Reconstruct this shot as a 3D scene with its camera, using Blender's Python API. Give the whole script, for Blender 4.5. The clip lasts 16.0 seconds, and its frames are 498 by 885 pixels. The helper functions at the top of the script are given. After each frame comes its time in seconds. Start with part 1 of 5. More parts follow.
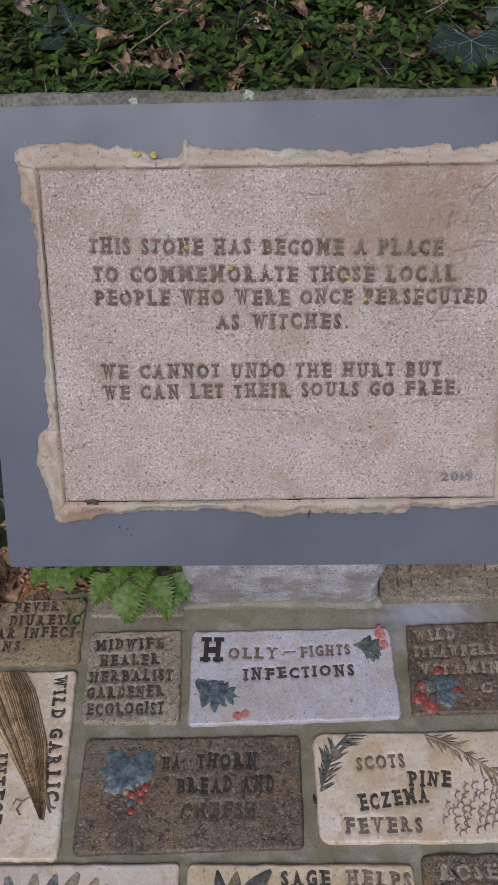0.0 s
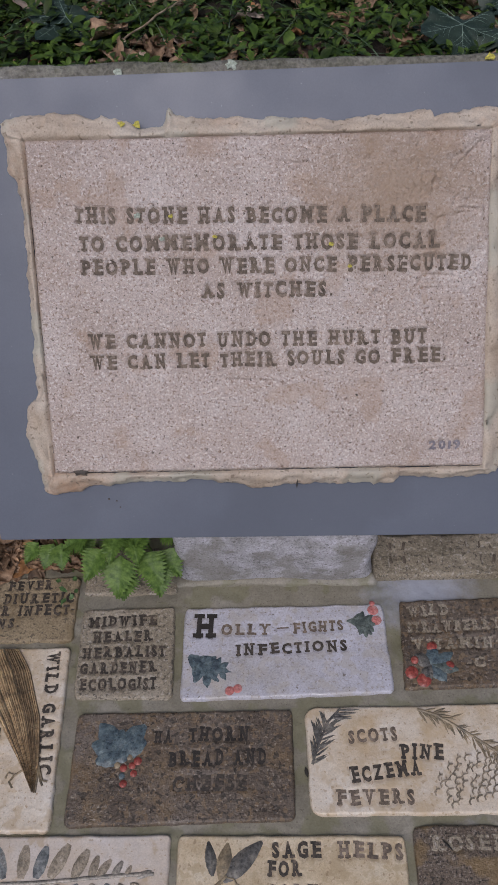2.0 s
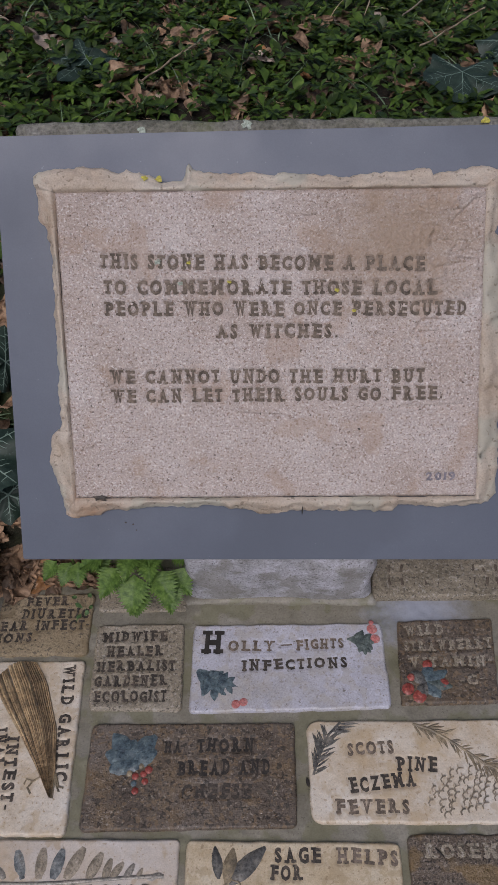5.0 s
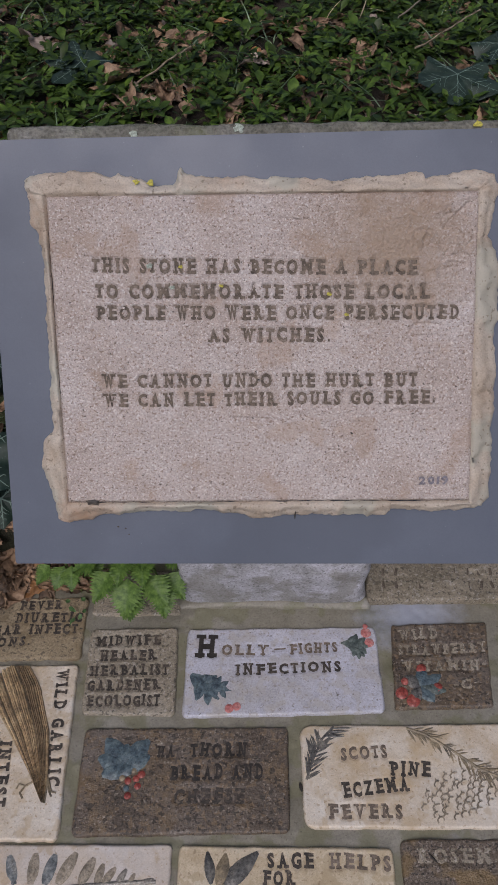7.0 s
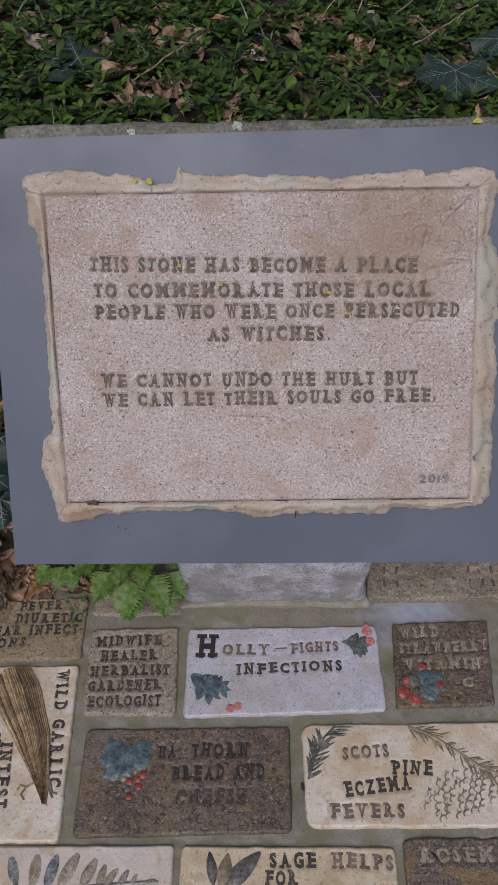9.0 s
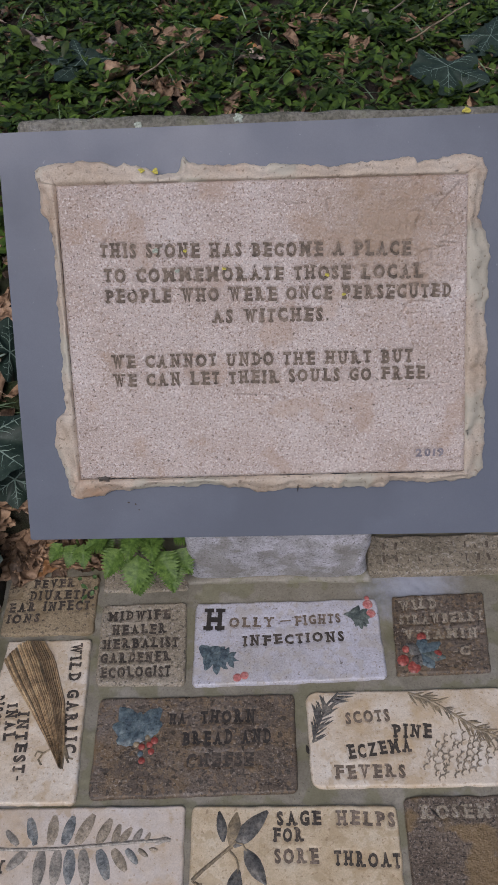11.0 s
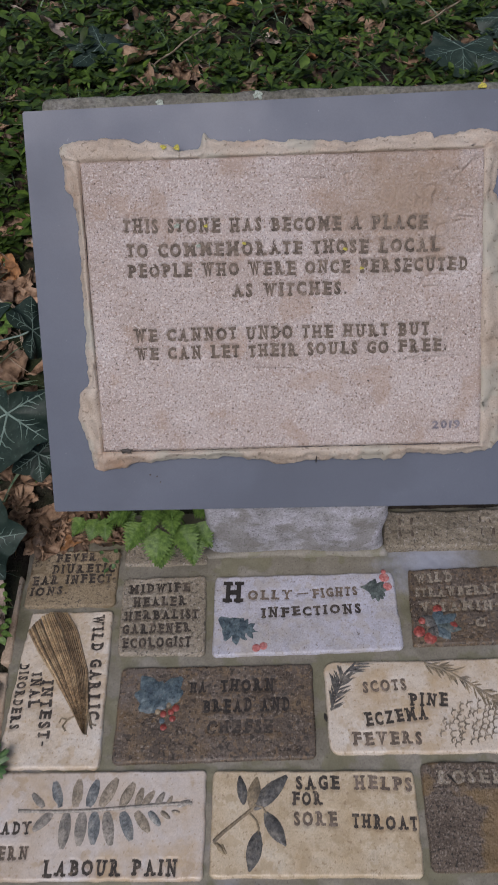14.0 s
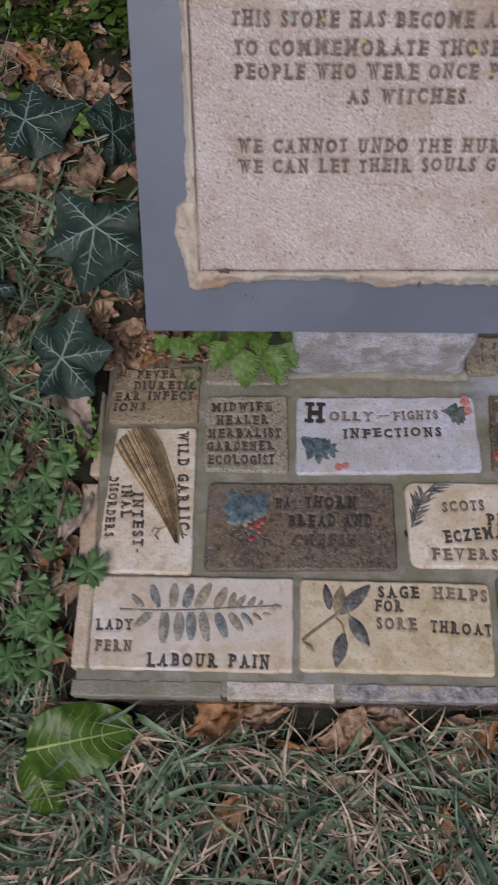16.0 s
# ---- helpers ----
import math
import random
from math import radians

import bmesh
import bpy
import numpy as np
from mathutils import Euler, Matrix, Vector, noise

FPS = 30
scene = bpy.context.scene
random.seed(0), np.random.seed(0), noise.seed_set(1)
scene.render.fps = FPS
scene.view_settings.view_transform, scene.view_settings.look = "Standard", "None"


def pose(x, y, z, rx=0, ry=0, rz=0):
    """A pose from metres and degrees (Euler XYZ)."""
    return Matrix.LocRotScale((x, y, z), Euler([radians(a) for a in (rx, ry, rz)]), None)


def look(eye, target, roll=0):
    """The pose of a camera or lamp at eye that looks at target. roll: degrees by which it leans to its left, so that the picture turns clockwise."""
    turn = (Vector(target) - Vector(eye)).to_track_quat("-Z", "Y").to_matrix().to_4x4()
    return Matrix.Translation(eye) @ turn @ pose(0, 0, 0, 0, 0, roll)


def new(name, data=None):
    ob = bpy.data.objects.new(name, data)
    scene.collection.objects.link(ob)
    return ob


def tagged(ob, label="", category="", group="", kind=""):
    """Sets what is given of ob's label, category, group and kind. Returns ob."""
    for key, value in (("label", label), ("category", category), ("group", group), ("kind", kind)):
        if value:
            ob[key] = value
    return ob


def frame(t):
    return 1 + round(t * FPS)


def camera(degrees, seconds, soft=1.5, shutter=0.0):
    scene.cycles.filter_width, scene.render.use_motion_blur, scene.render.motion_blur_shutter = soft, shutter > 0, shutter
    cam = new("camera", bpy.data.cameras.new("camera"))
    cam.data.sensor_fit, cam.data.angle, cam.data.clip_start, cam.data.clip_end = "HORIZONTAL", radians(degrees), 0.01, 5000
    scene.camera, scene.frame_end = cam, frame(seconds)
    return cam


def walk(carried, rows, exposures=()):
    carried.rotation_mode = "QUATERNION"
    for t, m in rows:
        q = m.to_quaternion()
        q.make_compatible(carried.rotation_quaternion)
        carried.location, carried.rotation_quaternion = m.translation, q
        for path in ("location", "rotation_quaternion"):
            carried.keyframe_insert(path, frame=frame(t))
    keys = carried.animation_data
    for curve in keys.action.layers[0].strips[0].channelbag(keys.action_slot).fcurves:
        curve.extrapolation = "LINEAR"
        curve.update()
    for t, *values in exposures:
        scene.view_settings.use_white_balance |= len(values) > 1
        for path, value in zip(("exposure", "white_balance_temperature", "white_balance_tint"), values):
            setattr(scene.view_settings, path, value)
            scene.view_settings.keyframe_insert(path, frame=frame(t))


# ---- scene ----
cam = camera(34.4, 16.0, shutter=0.5)
PATH = [
    (0, (0.32, -0.02, 0.857), (0.315, 1.209, -0.72), -0.9),
    (0.5, (0.331, -0.029, 0.868), (0.323, 1.205, -0.706), -1.1),
    (1, (0.337, -0.045, 0.836), (0.324, 1.193, -0.734), -1.4),
    (1.5, (0.341, -0.048, 0.832), (0.324, 1.196, -0.733), -1.7),
    (2, (0.34, -0.05, 0.837), (0.308, 1.2, -0.724), -2.3),
    (2.5, (0.338, -0.046, 0.861), (0.305, 1.206, -0.697), -2.0),
    (3, (0.334, -0.046, 0.873), (0.298, 1.211, -0.683), -1.8),
    (3.5, (0.329, -0.059, 0.868), (0.292, 1.201, -0.685), -1.8),
    (4, (0.333, -0.065, 0.888), (0.3, 1.202, -0.659), -1.6),
    (6.5, (0.333, -0.069, 0.886), (0.3, 1.203, -0.658), -1.6),
    (7, (0.34, -0.064, 0.888), (0.307, 1.207, -0.655), -1.6),
    (7.5, (0.345, -0.062, 0.878), (0.312, 1.207, -0.667), -1.7),
    (8, (0.334, -0.062, 0.885), (0.302, 1.204, -0.663), -1.7),
    (8.5, (0.338, -0.058, 0.885), (0.311, 1.207, -0.663), -1.6),
    (10.8, (0.337, -0.099, 0.903), (0.302, 1.169, -0.643), -2.5),
    (11, (0.336, -0.103, 0.9), (0.304, 1.168, -0.644), -2.5),
    (11.5, (0.322, -0.101, 0.893), (0.285, 1.171, -0.65), -2.7),
    (12, (0.323, -0.102, 0.892), (0.278, 1.169, -0.652), -2.7),
    (12.5, (0.33, -0.105, 0.898), (0.282, 1.166, -0.646), -2.7),
    (13, (0.331, -0.108, 0.897), (0.276, 1.16, -0.649), -3.0),
    (13.5, (0.329, -0.114, 0.894), (0.272, 1.152, -0.654), -3.2),
    (14, (0.328, -0.131, 0.898), (0.267, 1.132, -0.652), -3.6),
    (14.5, (0.317, -0.171, 0.88), (0.241, 1.085, -0.675), -4.4),
    (15, (0.308, -0.185, 0.872), (0.21, 1.011, -0.729), -4.9),
    (15.5, (0.292, -0.189, 0.866), (0.187, 0.851, -0.839), -4.8),
    (16, (0.237, -0.112, 0.908), (0.157, 0.739, -0.9), -4.4),
]
walk(cam, [(t, look(eye, target, roll)) for t, eye, target, roll in PATH],
     exposures=((0, -0.09), (4, -0.21), (6.5, -0.19), (8.5, -0.17), (11, -0.08), (14, -0.11), (14.5, -0.13), (15, -0.15), (15.5, -0.04), (16, -0.03)))

# ---- world and light ----
world = bpy.data.worlds.new("overcast_sky")
scene.world = world
world.use_nodes = True
wn = world.node_tree
sky = wn.nodes.new("ShaderNodeTexSky")
sky.sky_type, sky.sun_disc = "NISHITA", False
sky.sun_elevation, sky.sun_rotation = radians(58), radians(200)
sky.dust_density, sky.air_density = 4.0, 1.0
bg = wn.nodes["Background"]
bg.inputs["Strength"].default_value = 0.075
wn.links.new(sky.outputs[0], bg.inputs["Color"])
sun = new("sun", bpy.data.lights.new("sun", "SUN"))
sun.data.energy, sun.data.angle, sun.data.color = 1.78, radians(26), (0.967, 0.92, 0.995)
sun.matrix_world = look((0.15, -0.9, 1.6), (0.33, 0.35, 0.1))


# ---- materials ----
def ramp(nt, src, stops):
    r = nt.nodes.new("ShaderNodeValToRGB")
    while len(r.color_ramp.elements) < len(stops):
        r.color_ramp.elements.new(0.5)
    for e, (p, c) in zip(r.color_ramp.elements, stops):
        e.position, e.color = p, (*c, 1)
    nt.links.new(src, r.inputs["Fac"])
    return r.outputs["Color"]


def noise_node(nt, scale, detail=4, rough=0.6, kind="noise"):
    tc = nt.nodes.new("ShaderNodeTexCoord")
    if kind == "noise":
        n = nt.nodes.new("ShaderNodeTexNoise")
        n.inputs["Detail"].default_value, n.inputs["Roughness"].default_value = detail, rough
    else:
        n = nt.nodes.new("ShaderNodeTexVoronoi")
    n.inputs["Scale"].default_value = scale
    nt.links.new(tc.outputs["Object"], n.inputs["Vector"])
    return n.outputs[0]


def mix(nt, fac, a, b, how="MIX"):
    m = nt.nodes.new("ShaderNodeMix")
    m.data_type, m.blend_type = "RGBA", how
    for sock, v in ((m.inputs[0], fac), (m.inputs[6], a), (m.inputs[7], b)):
        if isinstance(v, (int, float)):
            sock.default_value = v
        elif isinstance(v, tuple):
            sock.default_value = (*v, 1)
        else:
            nt.links.new(v, sock)
    return m.outputs[2]


def surface(name, base, dark, light, stain=None, coarse=14, fine=420, speck=None, speck_amount=0.36, rough=0.6, wet=0.0, bump=0.5,
            relief=0.0006, random_tint=0.0, islands=False, stain_scale=9.0, stain_from=0.55, patch=None, grain_by=1.0, marks=()):
    """A weathered surface: broad blotches, fine grain, pits, optional stains and a damp gloss."""
    m = bpy.data.materials.new(name)
    m.use_nodes = True
    nt = m.node_tree
    p = nt.nodes["Principled BSDF"]
    big, small = noise_node(nt, coarse, 5), noise_node(nt, fine, 3, 0.7)
    col = ramp(nt, big, [(0.3, dark), (0.5, base), (0.72, light)])
    grain = ramp(nt, small, [(0.3, (0.5, 0.49, 0.48)), (0.52, (1, 1, 1)), (0.72, (1.36, 1.35, 1.34))])
    col = mix(nt, grain_by, col, grain, "MULTIPLY")
    if speck:
        pits = noise_node(nt, fine * 0.55, 1, 0.5)
        mask = ramp(nt, pits, [(speck_amount - 0.06, (1, 1, 1)), (speck_amount, (0, 0, 0))])
        col = mix(nt, mask, col, speck)
    if stain:
        st = noise_node(nt, stain_scale, 6, 0.7)
        mask = ramp(nt, st, [(stain_from, (0, 0, 0)), (stain_from + 0.16, (0.85, 0.85, 0.85))])
        col = mix(nt, mask, col, stain)
    for tone, size, start, strength in marks:
        mask = ramp(nt, noise_node(nt, size, 1 if size > 150 else 5, 0.5), [(start - 0.025, (0, 0, 0)), (start + 0.025, (strength,) * 3)])
        col = mix(nt, mask, col, tone)
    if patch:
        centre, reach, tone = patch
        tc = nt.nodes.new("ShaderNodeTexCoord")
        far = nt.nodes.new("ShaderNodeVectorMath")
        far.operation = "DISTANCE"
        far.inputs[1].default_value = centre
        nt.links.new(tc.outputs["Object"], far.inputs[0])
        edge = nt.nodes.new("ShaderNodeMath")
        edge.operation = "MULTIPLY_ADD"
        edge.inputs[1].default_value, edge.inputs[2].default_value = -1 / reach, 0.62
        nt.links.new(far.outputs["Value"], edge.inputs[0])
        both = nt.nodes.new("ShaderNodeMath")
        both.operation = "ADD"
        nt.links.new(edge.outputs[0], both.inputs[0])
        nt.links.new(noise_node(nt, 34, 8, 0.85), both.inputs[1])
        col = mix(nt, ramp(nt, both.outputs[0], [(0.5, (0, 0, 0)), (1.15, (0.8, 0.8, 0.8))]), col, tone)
    if random_tint:
        if islands:
            g = nt.nodes.new("ShaderNodeNewGeometry").outputs["Random Per Island"]
        else:
            g = nt.nodes.new("ShaderNodeObjectInfo").outputs["Random"]
        tint = ramp(nt, g, [(0.0, (1 - random_tint,) * 3), (1.0, (1 + random_tint, 1 + random_tint * 0.9, 1 + random_tint * 0.6))])
        col = mix(nt, 1.0, col, tint, "MULTIPLY")
    nt.links.new(col, p.inputs["Base Color"])
    rr = ramp(nt, noise_node(nt, coarse * 2.3, 4), [(0.35, (max(0.05, rough - wet),) * 3), (0.65, (min(1, rough + 0.12),) * 3)])
    nt.links.new(rr, p.inputs["Roughness"])
    p.inputs["Specular IOR Level"].default_value = 0.45
    if bump:
        b = nt.nodes.new("ShaderNodeBump")
        b.inputs["Strength"].default_value, b.inputs["Distance"].default_value = bump, relief
        nt.links.new(small, b.inputs["Height"])
        nt.links.new(b.outputs[0], p.inputs["Normal"])
    return m


def leafy(name, base, light, rough=0.4, vary=0.35, scale=60, fleck=None):
    """Leaf tissue with blotches, a colour of its own per leaf and some light through it."""
    m = bpy.data.materials.new(name)
    m.use_nodes = True
    nt = m.node_tree
    p = nt.nodes["Principled BSDF"]
    col = ramp(nt, noise_node(nt, scale, 4), [(0.35, base), (0.65, light)])
    g = nt.nodes.new("ShaderNodeNewGeometry").outputs["Random Per Island"]
    tint = ramp(nt, g, [(0.0, (1 - vary, 1 - vary, 1 - vary)), (1.0, (1 + vary, 1 + vary * 0.8, 1 + vary * 0.5))])
    col = mix(nt, 1.0, col, tint, "MULTIPLY")
    if fleck:
        col = mix(nt, ramp(nt, noise_node(nt, scale * 5, 3), [(0.6, (0, 0, 0)), (0.7, (1, 1, 1))]), col, fleck)
    nt.links.new(col, p.inputs["Base Color"])
    p.inputs["Roughness"].default_value = rough
    p.inputs["Specular IOR Level"].default_value = 0.28
    b = nt.nodes.new("ShaderNodeBump")
    b.inputs["Strength"].default_value, b.inputs["Distance"].default_value = 0.4, 0.0006
    nt.links.new(noise_node(nt, scale * 6, 3), b.inputs["Height"])
    nt.links.new(b.outputs[0], p.inputs["Normal"])
    return m


M = {
    "slate": surface("blue_grey_slate", (0.111, 0.128, 0.17), (0.098, 0.113, 0.151), (0.126, 0.144, 0.188), coarse=7, fine=900, rough=0.4, bump=0.1, relief=0.0002, grain_by=0.14,
                     marks=(((0.3, 0.32, 0.36), 330, 0.8, 0.4), ((0.085, 0.098, 0.13), 4, 0.56, 0.4))),
    "clay": surface("pink_buff_clay", (0.51, 0.435, 0.408), (0.44, 0.36, 0.32), (0.58, 0.52, 0.505), stain=(0.4, 0.31, 0.25), stain_scale=8, stain_from=0.6,
                    fine=640, grain_by=0.7, rough=0.4, wet=0.2, bump=1.0, relief=0.0012, patch=((0.455, 0.228, 0.0), 0.14, (0.33, 0.24, 0.168)),
                    marks=(((0.72, 0.68, 0.67), 480, 0.62, 0.7), ((0.27, 0.195, 0.155), 420, 0.64, 0.85), ((0.09, 0.07, 0.06), 330, 0.72, 0.9), ((0.4, 0.285, 0.21), 24, 0.6, 0.4))),
    "clay_rim": surface("cream_clay_rim", (0.5, 0.43, 0.36), (0.41, 0.325, 0.25), (0.57, 0.53, 0.47), stain=(0.43, 0.28, 0.19), fine=650, grain_by=0.45, rough=0.55, bump=0.7, relief=0.0008,
                        marks=(((0.42, 0.42, 0.36), 13, 0.54, 0.6), ((0.2, 0.16, 0.12), 260, 0.68, 0.7))),
    "stamp": surface("brown_stamped_stain", (0.15, 0.118, 0.092), (0.075, 0.06, 0.048), (0.27, 0.215, 0.175), coarse=110, fine=500, rough=0.7, marks=(((0.3, 0.25, 0.215), 170, 0.66, 0.5),)),
    "stamp_dark": surface("black_brown_stain", (0.055, 0.046, 0.039), (0.03, 0.026, 0.023), (0.13, 0.105, 0.085), coarse=120, fine=500, rough=0.5, marks=(((0.22, 0.175, 0.13), 160, 0.66, 0.6),)),
    "stamp_black": surface("black_stain", (0.03, 0.026, 0.023), (0.02, 0.017, 0.015), (0.06, 0.05, 0.045), coarse=70, fine=500, rough=0.6),
    "fern_grey": surface("grey_fern_print", (0.26, 0.24, 0.21), (0.13, 0.128, 0.12), (0.4, 0.365, 0.32), coarse=120, fine=500, rough=0.3, wet=0.15),
    "fern_brown": surface("brown_fern_print", (0.31, 0.265, 0.205), (0.16, 0.14, 0.11), (0.44, 0.38, 0.31), coarse=120, fine=500, rough=0.3, wet=0.15),
    "fern_blue": surface("blue_grey_fern_print", (0.2, 0.215, 0.22), (0.1, 0.11, 0.115), (0.34, 0.33, 0.3), coarse=120, fine=500, rough=0.3, wet=0.15),
    "stamp_faint": surface("faded_brown_stain", (0.13, 0.105, 0.083), (0.08, 0.066, 0.05), (0.17, 0.14, 0.11), coarse=60, fine=500, rough=0.7),
    "stamp_blue": surface("faded_blue_stain", (0.22, 0.205, 0.24), (0.15, 0.14, 0.17), (0.3, 0.28, 0.3), coarse=60, fine=500, rough=0.7),
    # blue-grey stain and patch tones are reflections painted into the mortar's colour
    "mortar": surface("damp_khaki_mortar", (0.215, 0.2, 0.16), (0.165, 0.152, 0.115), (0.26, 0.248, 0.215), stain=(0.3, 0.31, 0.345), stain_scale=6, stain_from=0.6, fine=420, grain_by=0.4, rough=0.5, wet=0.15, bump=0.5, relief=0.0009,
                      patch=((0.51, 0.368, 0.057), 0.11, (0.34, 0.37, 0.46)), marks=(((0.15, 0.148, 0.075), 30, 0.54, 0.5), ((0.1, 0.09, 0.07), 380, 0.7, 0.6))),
    "concrete": surface("pale_grey_concrete", (0.46, 0.46, 0.5), (0.29, 0.285, 0.28), (0.62, 0.62, 0.69), coarse=40, fine=380, rough=0.75, bump=0.9, relief=0.002, grain_by=0.8,
                        marks=(((0.13, 0.125, 0.12), 330, 0.67, 0.8), ((0.24, 0.23, 0.2), 22, 0.56, 0.6))),
    "stone": surface("mossy_grey_stone", (0.19, 0.185, 0.16), (0.11, 0.112, 0.085), (0.34, 0.34, 0.33), coarse=28, fine=240, rough=0.85, bump=1.0, relief=0.003,
                     stain=(0.11, 0.12, 0.05), stain_scale=14),
    "cream": surface("cream_glazed_brick", (0.6, 0.525, 0.43), (0.5, 0.4, 0.285), (0.665, 0.625, 0.57), stain=(0.45, 0.33, 0.19), stain_scale=15, stain_from=0.52, fine=600, grain_by=0.35, rough=0.35, wet=0.2, bump=0.4, coarse=24,
                     marks=(((0.48, 0.38, 0.26), 75, 0.58, 0.6), ((0.33, 0.24, 0.15), 300, 0.67, 0.6))),
    "tan": surface("tan_glazed_brick", (0.55, 0.46, 0.33), (0.45, 0.35, 0.22), (0.62, 0.56, 0.45), stain=(0.4, 0.28, 0.15), stain_scale=15, stain_from=0.56, fine=600, grain_by=0.4, rough=0.38, wet=0.2, bump=0.4, coarse=24,
                   marks=(((0.42, 0.33, 0.21), 90, 0.57, 0.6), ((0.27, 0.195, 0.12), 320, 0.67, 0.6))),
    "white": surface("white_glazed_brick", (0.45, 0.45, 0.51), (0.385, 0.37, 0.365), (0.515, 0.525, 0.61), stain=(0.5, 0.44, 0.35), stain_scale=12, stain_from=0.54, fine=500, grain_by=0.5, rough=0.35, wet=0.2, bump=0.5, coarse=20,
                     marks=(((0.4, 0.37, 0.34), 70, 0.56, 0.5), ((0.3, 0.27, 0.25), 300, 0.65, 0.7), ((0.14, 0.12, 0.1), 260, 0.74, 0.8))),
    "lilac": surface("pale_lilac_brick", (0.57, 0.51, 0.455), (0.5, 0.415, 0.325), (0.61, 0.585, 0.585), stain=(0.5, 0.375, 0.23), stain_scale=11, stain_from=0.51, fine=600, grain_by=0.3, rough=0.33, wet=0.2, bump=0.35, coarse=17,
                     marks=(((0.43, 0.33, 0.22), 60, 0.62, 0.6), ((0.33, 0.25, 0.17), 300, 0.68, 0.6))),
    "brown": surface("dark_brown_brick", (0.118, 0.093, 0.072), (0.075, 0.058, 0.045), (0.165, 0.138, 0.118), stain=(0.175, 0.12, 0.065), stain_scale=20, stain_from=0.52, fine=380, grain_by=0.9, rough=0.4, wet=0.2, bump=0.9,
                     relief=0.0014, marks=(((0.2, 0.14, 0.085), 210, 0.6, 0.65), ((0.27, 0.23, 0.19), 330, 0.66, 0.75), ((0.035, 0.03, 0.026), 240, 0.63, 0.8))),
    "olive": surface("sandy_brown_brick", (0.3, 0.24, 0.155), (0.22, 0.17, 0.105), (0.37, 0.305, 0.215), fine=480, grain_by=0.8, rough=0.55, wet=0.1, bump=0.8, relief=0.0012,
                     marks=(((0.1, 0.08, 0.06), 290, 0.63, 0.8), ((0.2, 0.15, 0.085), 35, 0.57, 0.6))),
    "drab": surface("grey_brown_brick", (0.29, 0.25, 0.19), (0.215, 0.185, 0.135), (0.36, 0.325, 0.27), fine=460, grain_by=0.9, rough=0.5, wet=0.12, bump=0.9, relief=0.0014,
                    marks=(((0.09, 0.078, 0.062), 280, 0.63, 0.85), ((0.44, 0.41, 0.37), 320, 0.64, 0.6))),
    "speckled": surface("speckled_brown_brick", (0.136, 0.105, 0.079), (0.09, 0.07, 0.053), (0.175, 0.143, 0.117), stain=(0.28, 0.185, 0.07), stain_from=0.6, fine=420, rough=0.45, wet=0.15,
                        bump=1.0, relief=0.002, marks=(((0.27, 0.23, 0.195), 430, 0.62, 0.8), ((0.035, 0.03, 0.026), 400, 0.62, 0.9), ((0.26, 0.17, 0.065), 22, 0.6, 0.5))),
    "pink": surface("worn_pink_tile", (0.46, 0.365, 0.27), (0.34, 0.24, 0.16), (0.54, 0.47, 0.38), stain=(0.2, 0.14, 0.09), stain_from=0.62, fine=420, grain_by=0.5, rough=0.5, bump=0.5, relief=0.001,
                    marks=(((0.15, 0.1, 0.06), 120, 0.66, 0.8),)),
    "wet_pale": surface("wet_pale_tile_edge", (0.5, 0.44, 0.37), (0.33, 0.27, 0.21), (0.58, 0.56, 0.55), coarse=60, fine=420, grain_by=0.6, rough=0.2, wet=0.1, bump=0.9, relief=0.0016),
    "wet_grey": surface("wet_grey_tile_edge", (0.29, 0.28, 0.29), (0.1, 0.095, 0.095), (0.46, 0.44, 0.44), coarse=110, fine=330, grain_by=0.7, rough=0.16, wet=0.08, bump=1.0, relief=0.0022, marks=(((0.45, 0.38, 0.28), 12, 0.52, 0.8),)),
    "base_brick": surface("wet_dark_brown_brick_side", (0.095, 0.073, 0.062), (0.05, 0.038, 0.032), (0.16, 0.13, 0.112), coarse=22, fine=300, rough=0.26, wet=0.12, bump=0.9, relief=0.002),
    "soil": surface("dark_leaf_mould", (0.032, 0.024, 0.017), (0.014, 0.011, 0.008), (0.065, 0.05, 0.037), stain=(0.03, 0.045, 0.014), stain_scale=2.5, stain_from=0.47, coarse=30, fine=260, rough=0.9, bump=1.0, relief=0.006),
    "glaze_blue": surface("blue_green_glaze", (0.085, 0.12, 0.14), (0.03, 0.042, 0.06), (0.19, 0.24, 0.25), coarse=130, fine=400, rough=0.35, wet=0.15),
    "glaze_green": surface("dark_green_glaze", (0.09, 0.115, 0.11), (0.035, 0.048, 0.048), (0.2, 0.23, 0.21), coarse=130, fine=400, rough=0.4),
    "glaze_red": surface("red_glaze", (0.3, 0.065, 0.052), (0.16, 0.03, 0.025), (0.42, 0.18, 0.15), coarse=220, fine=400, rough=0.3),
    "glaze_pink": surface("washed_pink_glaze", (0.48, 0.17, 0.16), (0.36, 0.1, 0.095), (0.58, 0.36, 0.34), coarse=220, fine=400, rough=0.35),
    "glaze_grey": surface("blue_grey_relief", (0.115, 0.112, 0.105), (0.05, 0.05, 0.052), (0.21, 0.195, 0.17), coarse=120, fine=400, rough=0.28, wet=0.12),
    "glaze_olive": surface("olive_brown_relief", (0.25, 0.2, 0.13), (0.1, 0.09, 0.075), (0.36, 0.3, 0.21), coarse=60, fine=400, rough=0.4, wet=0.15),
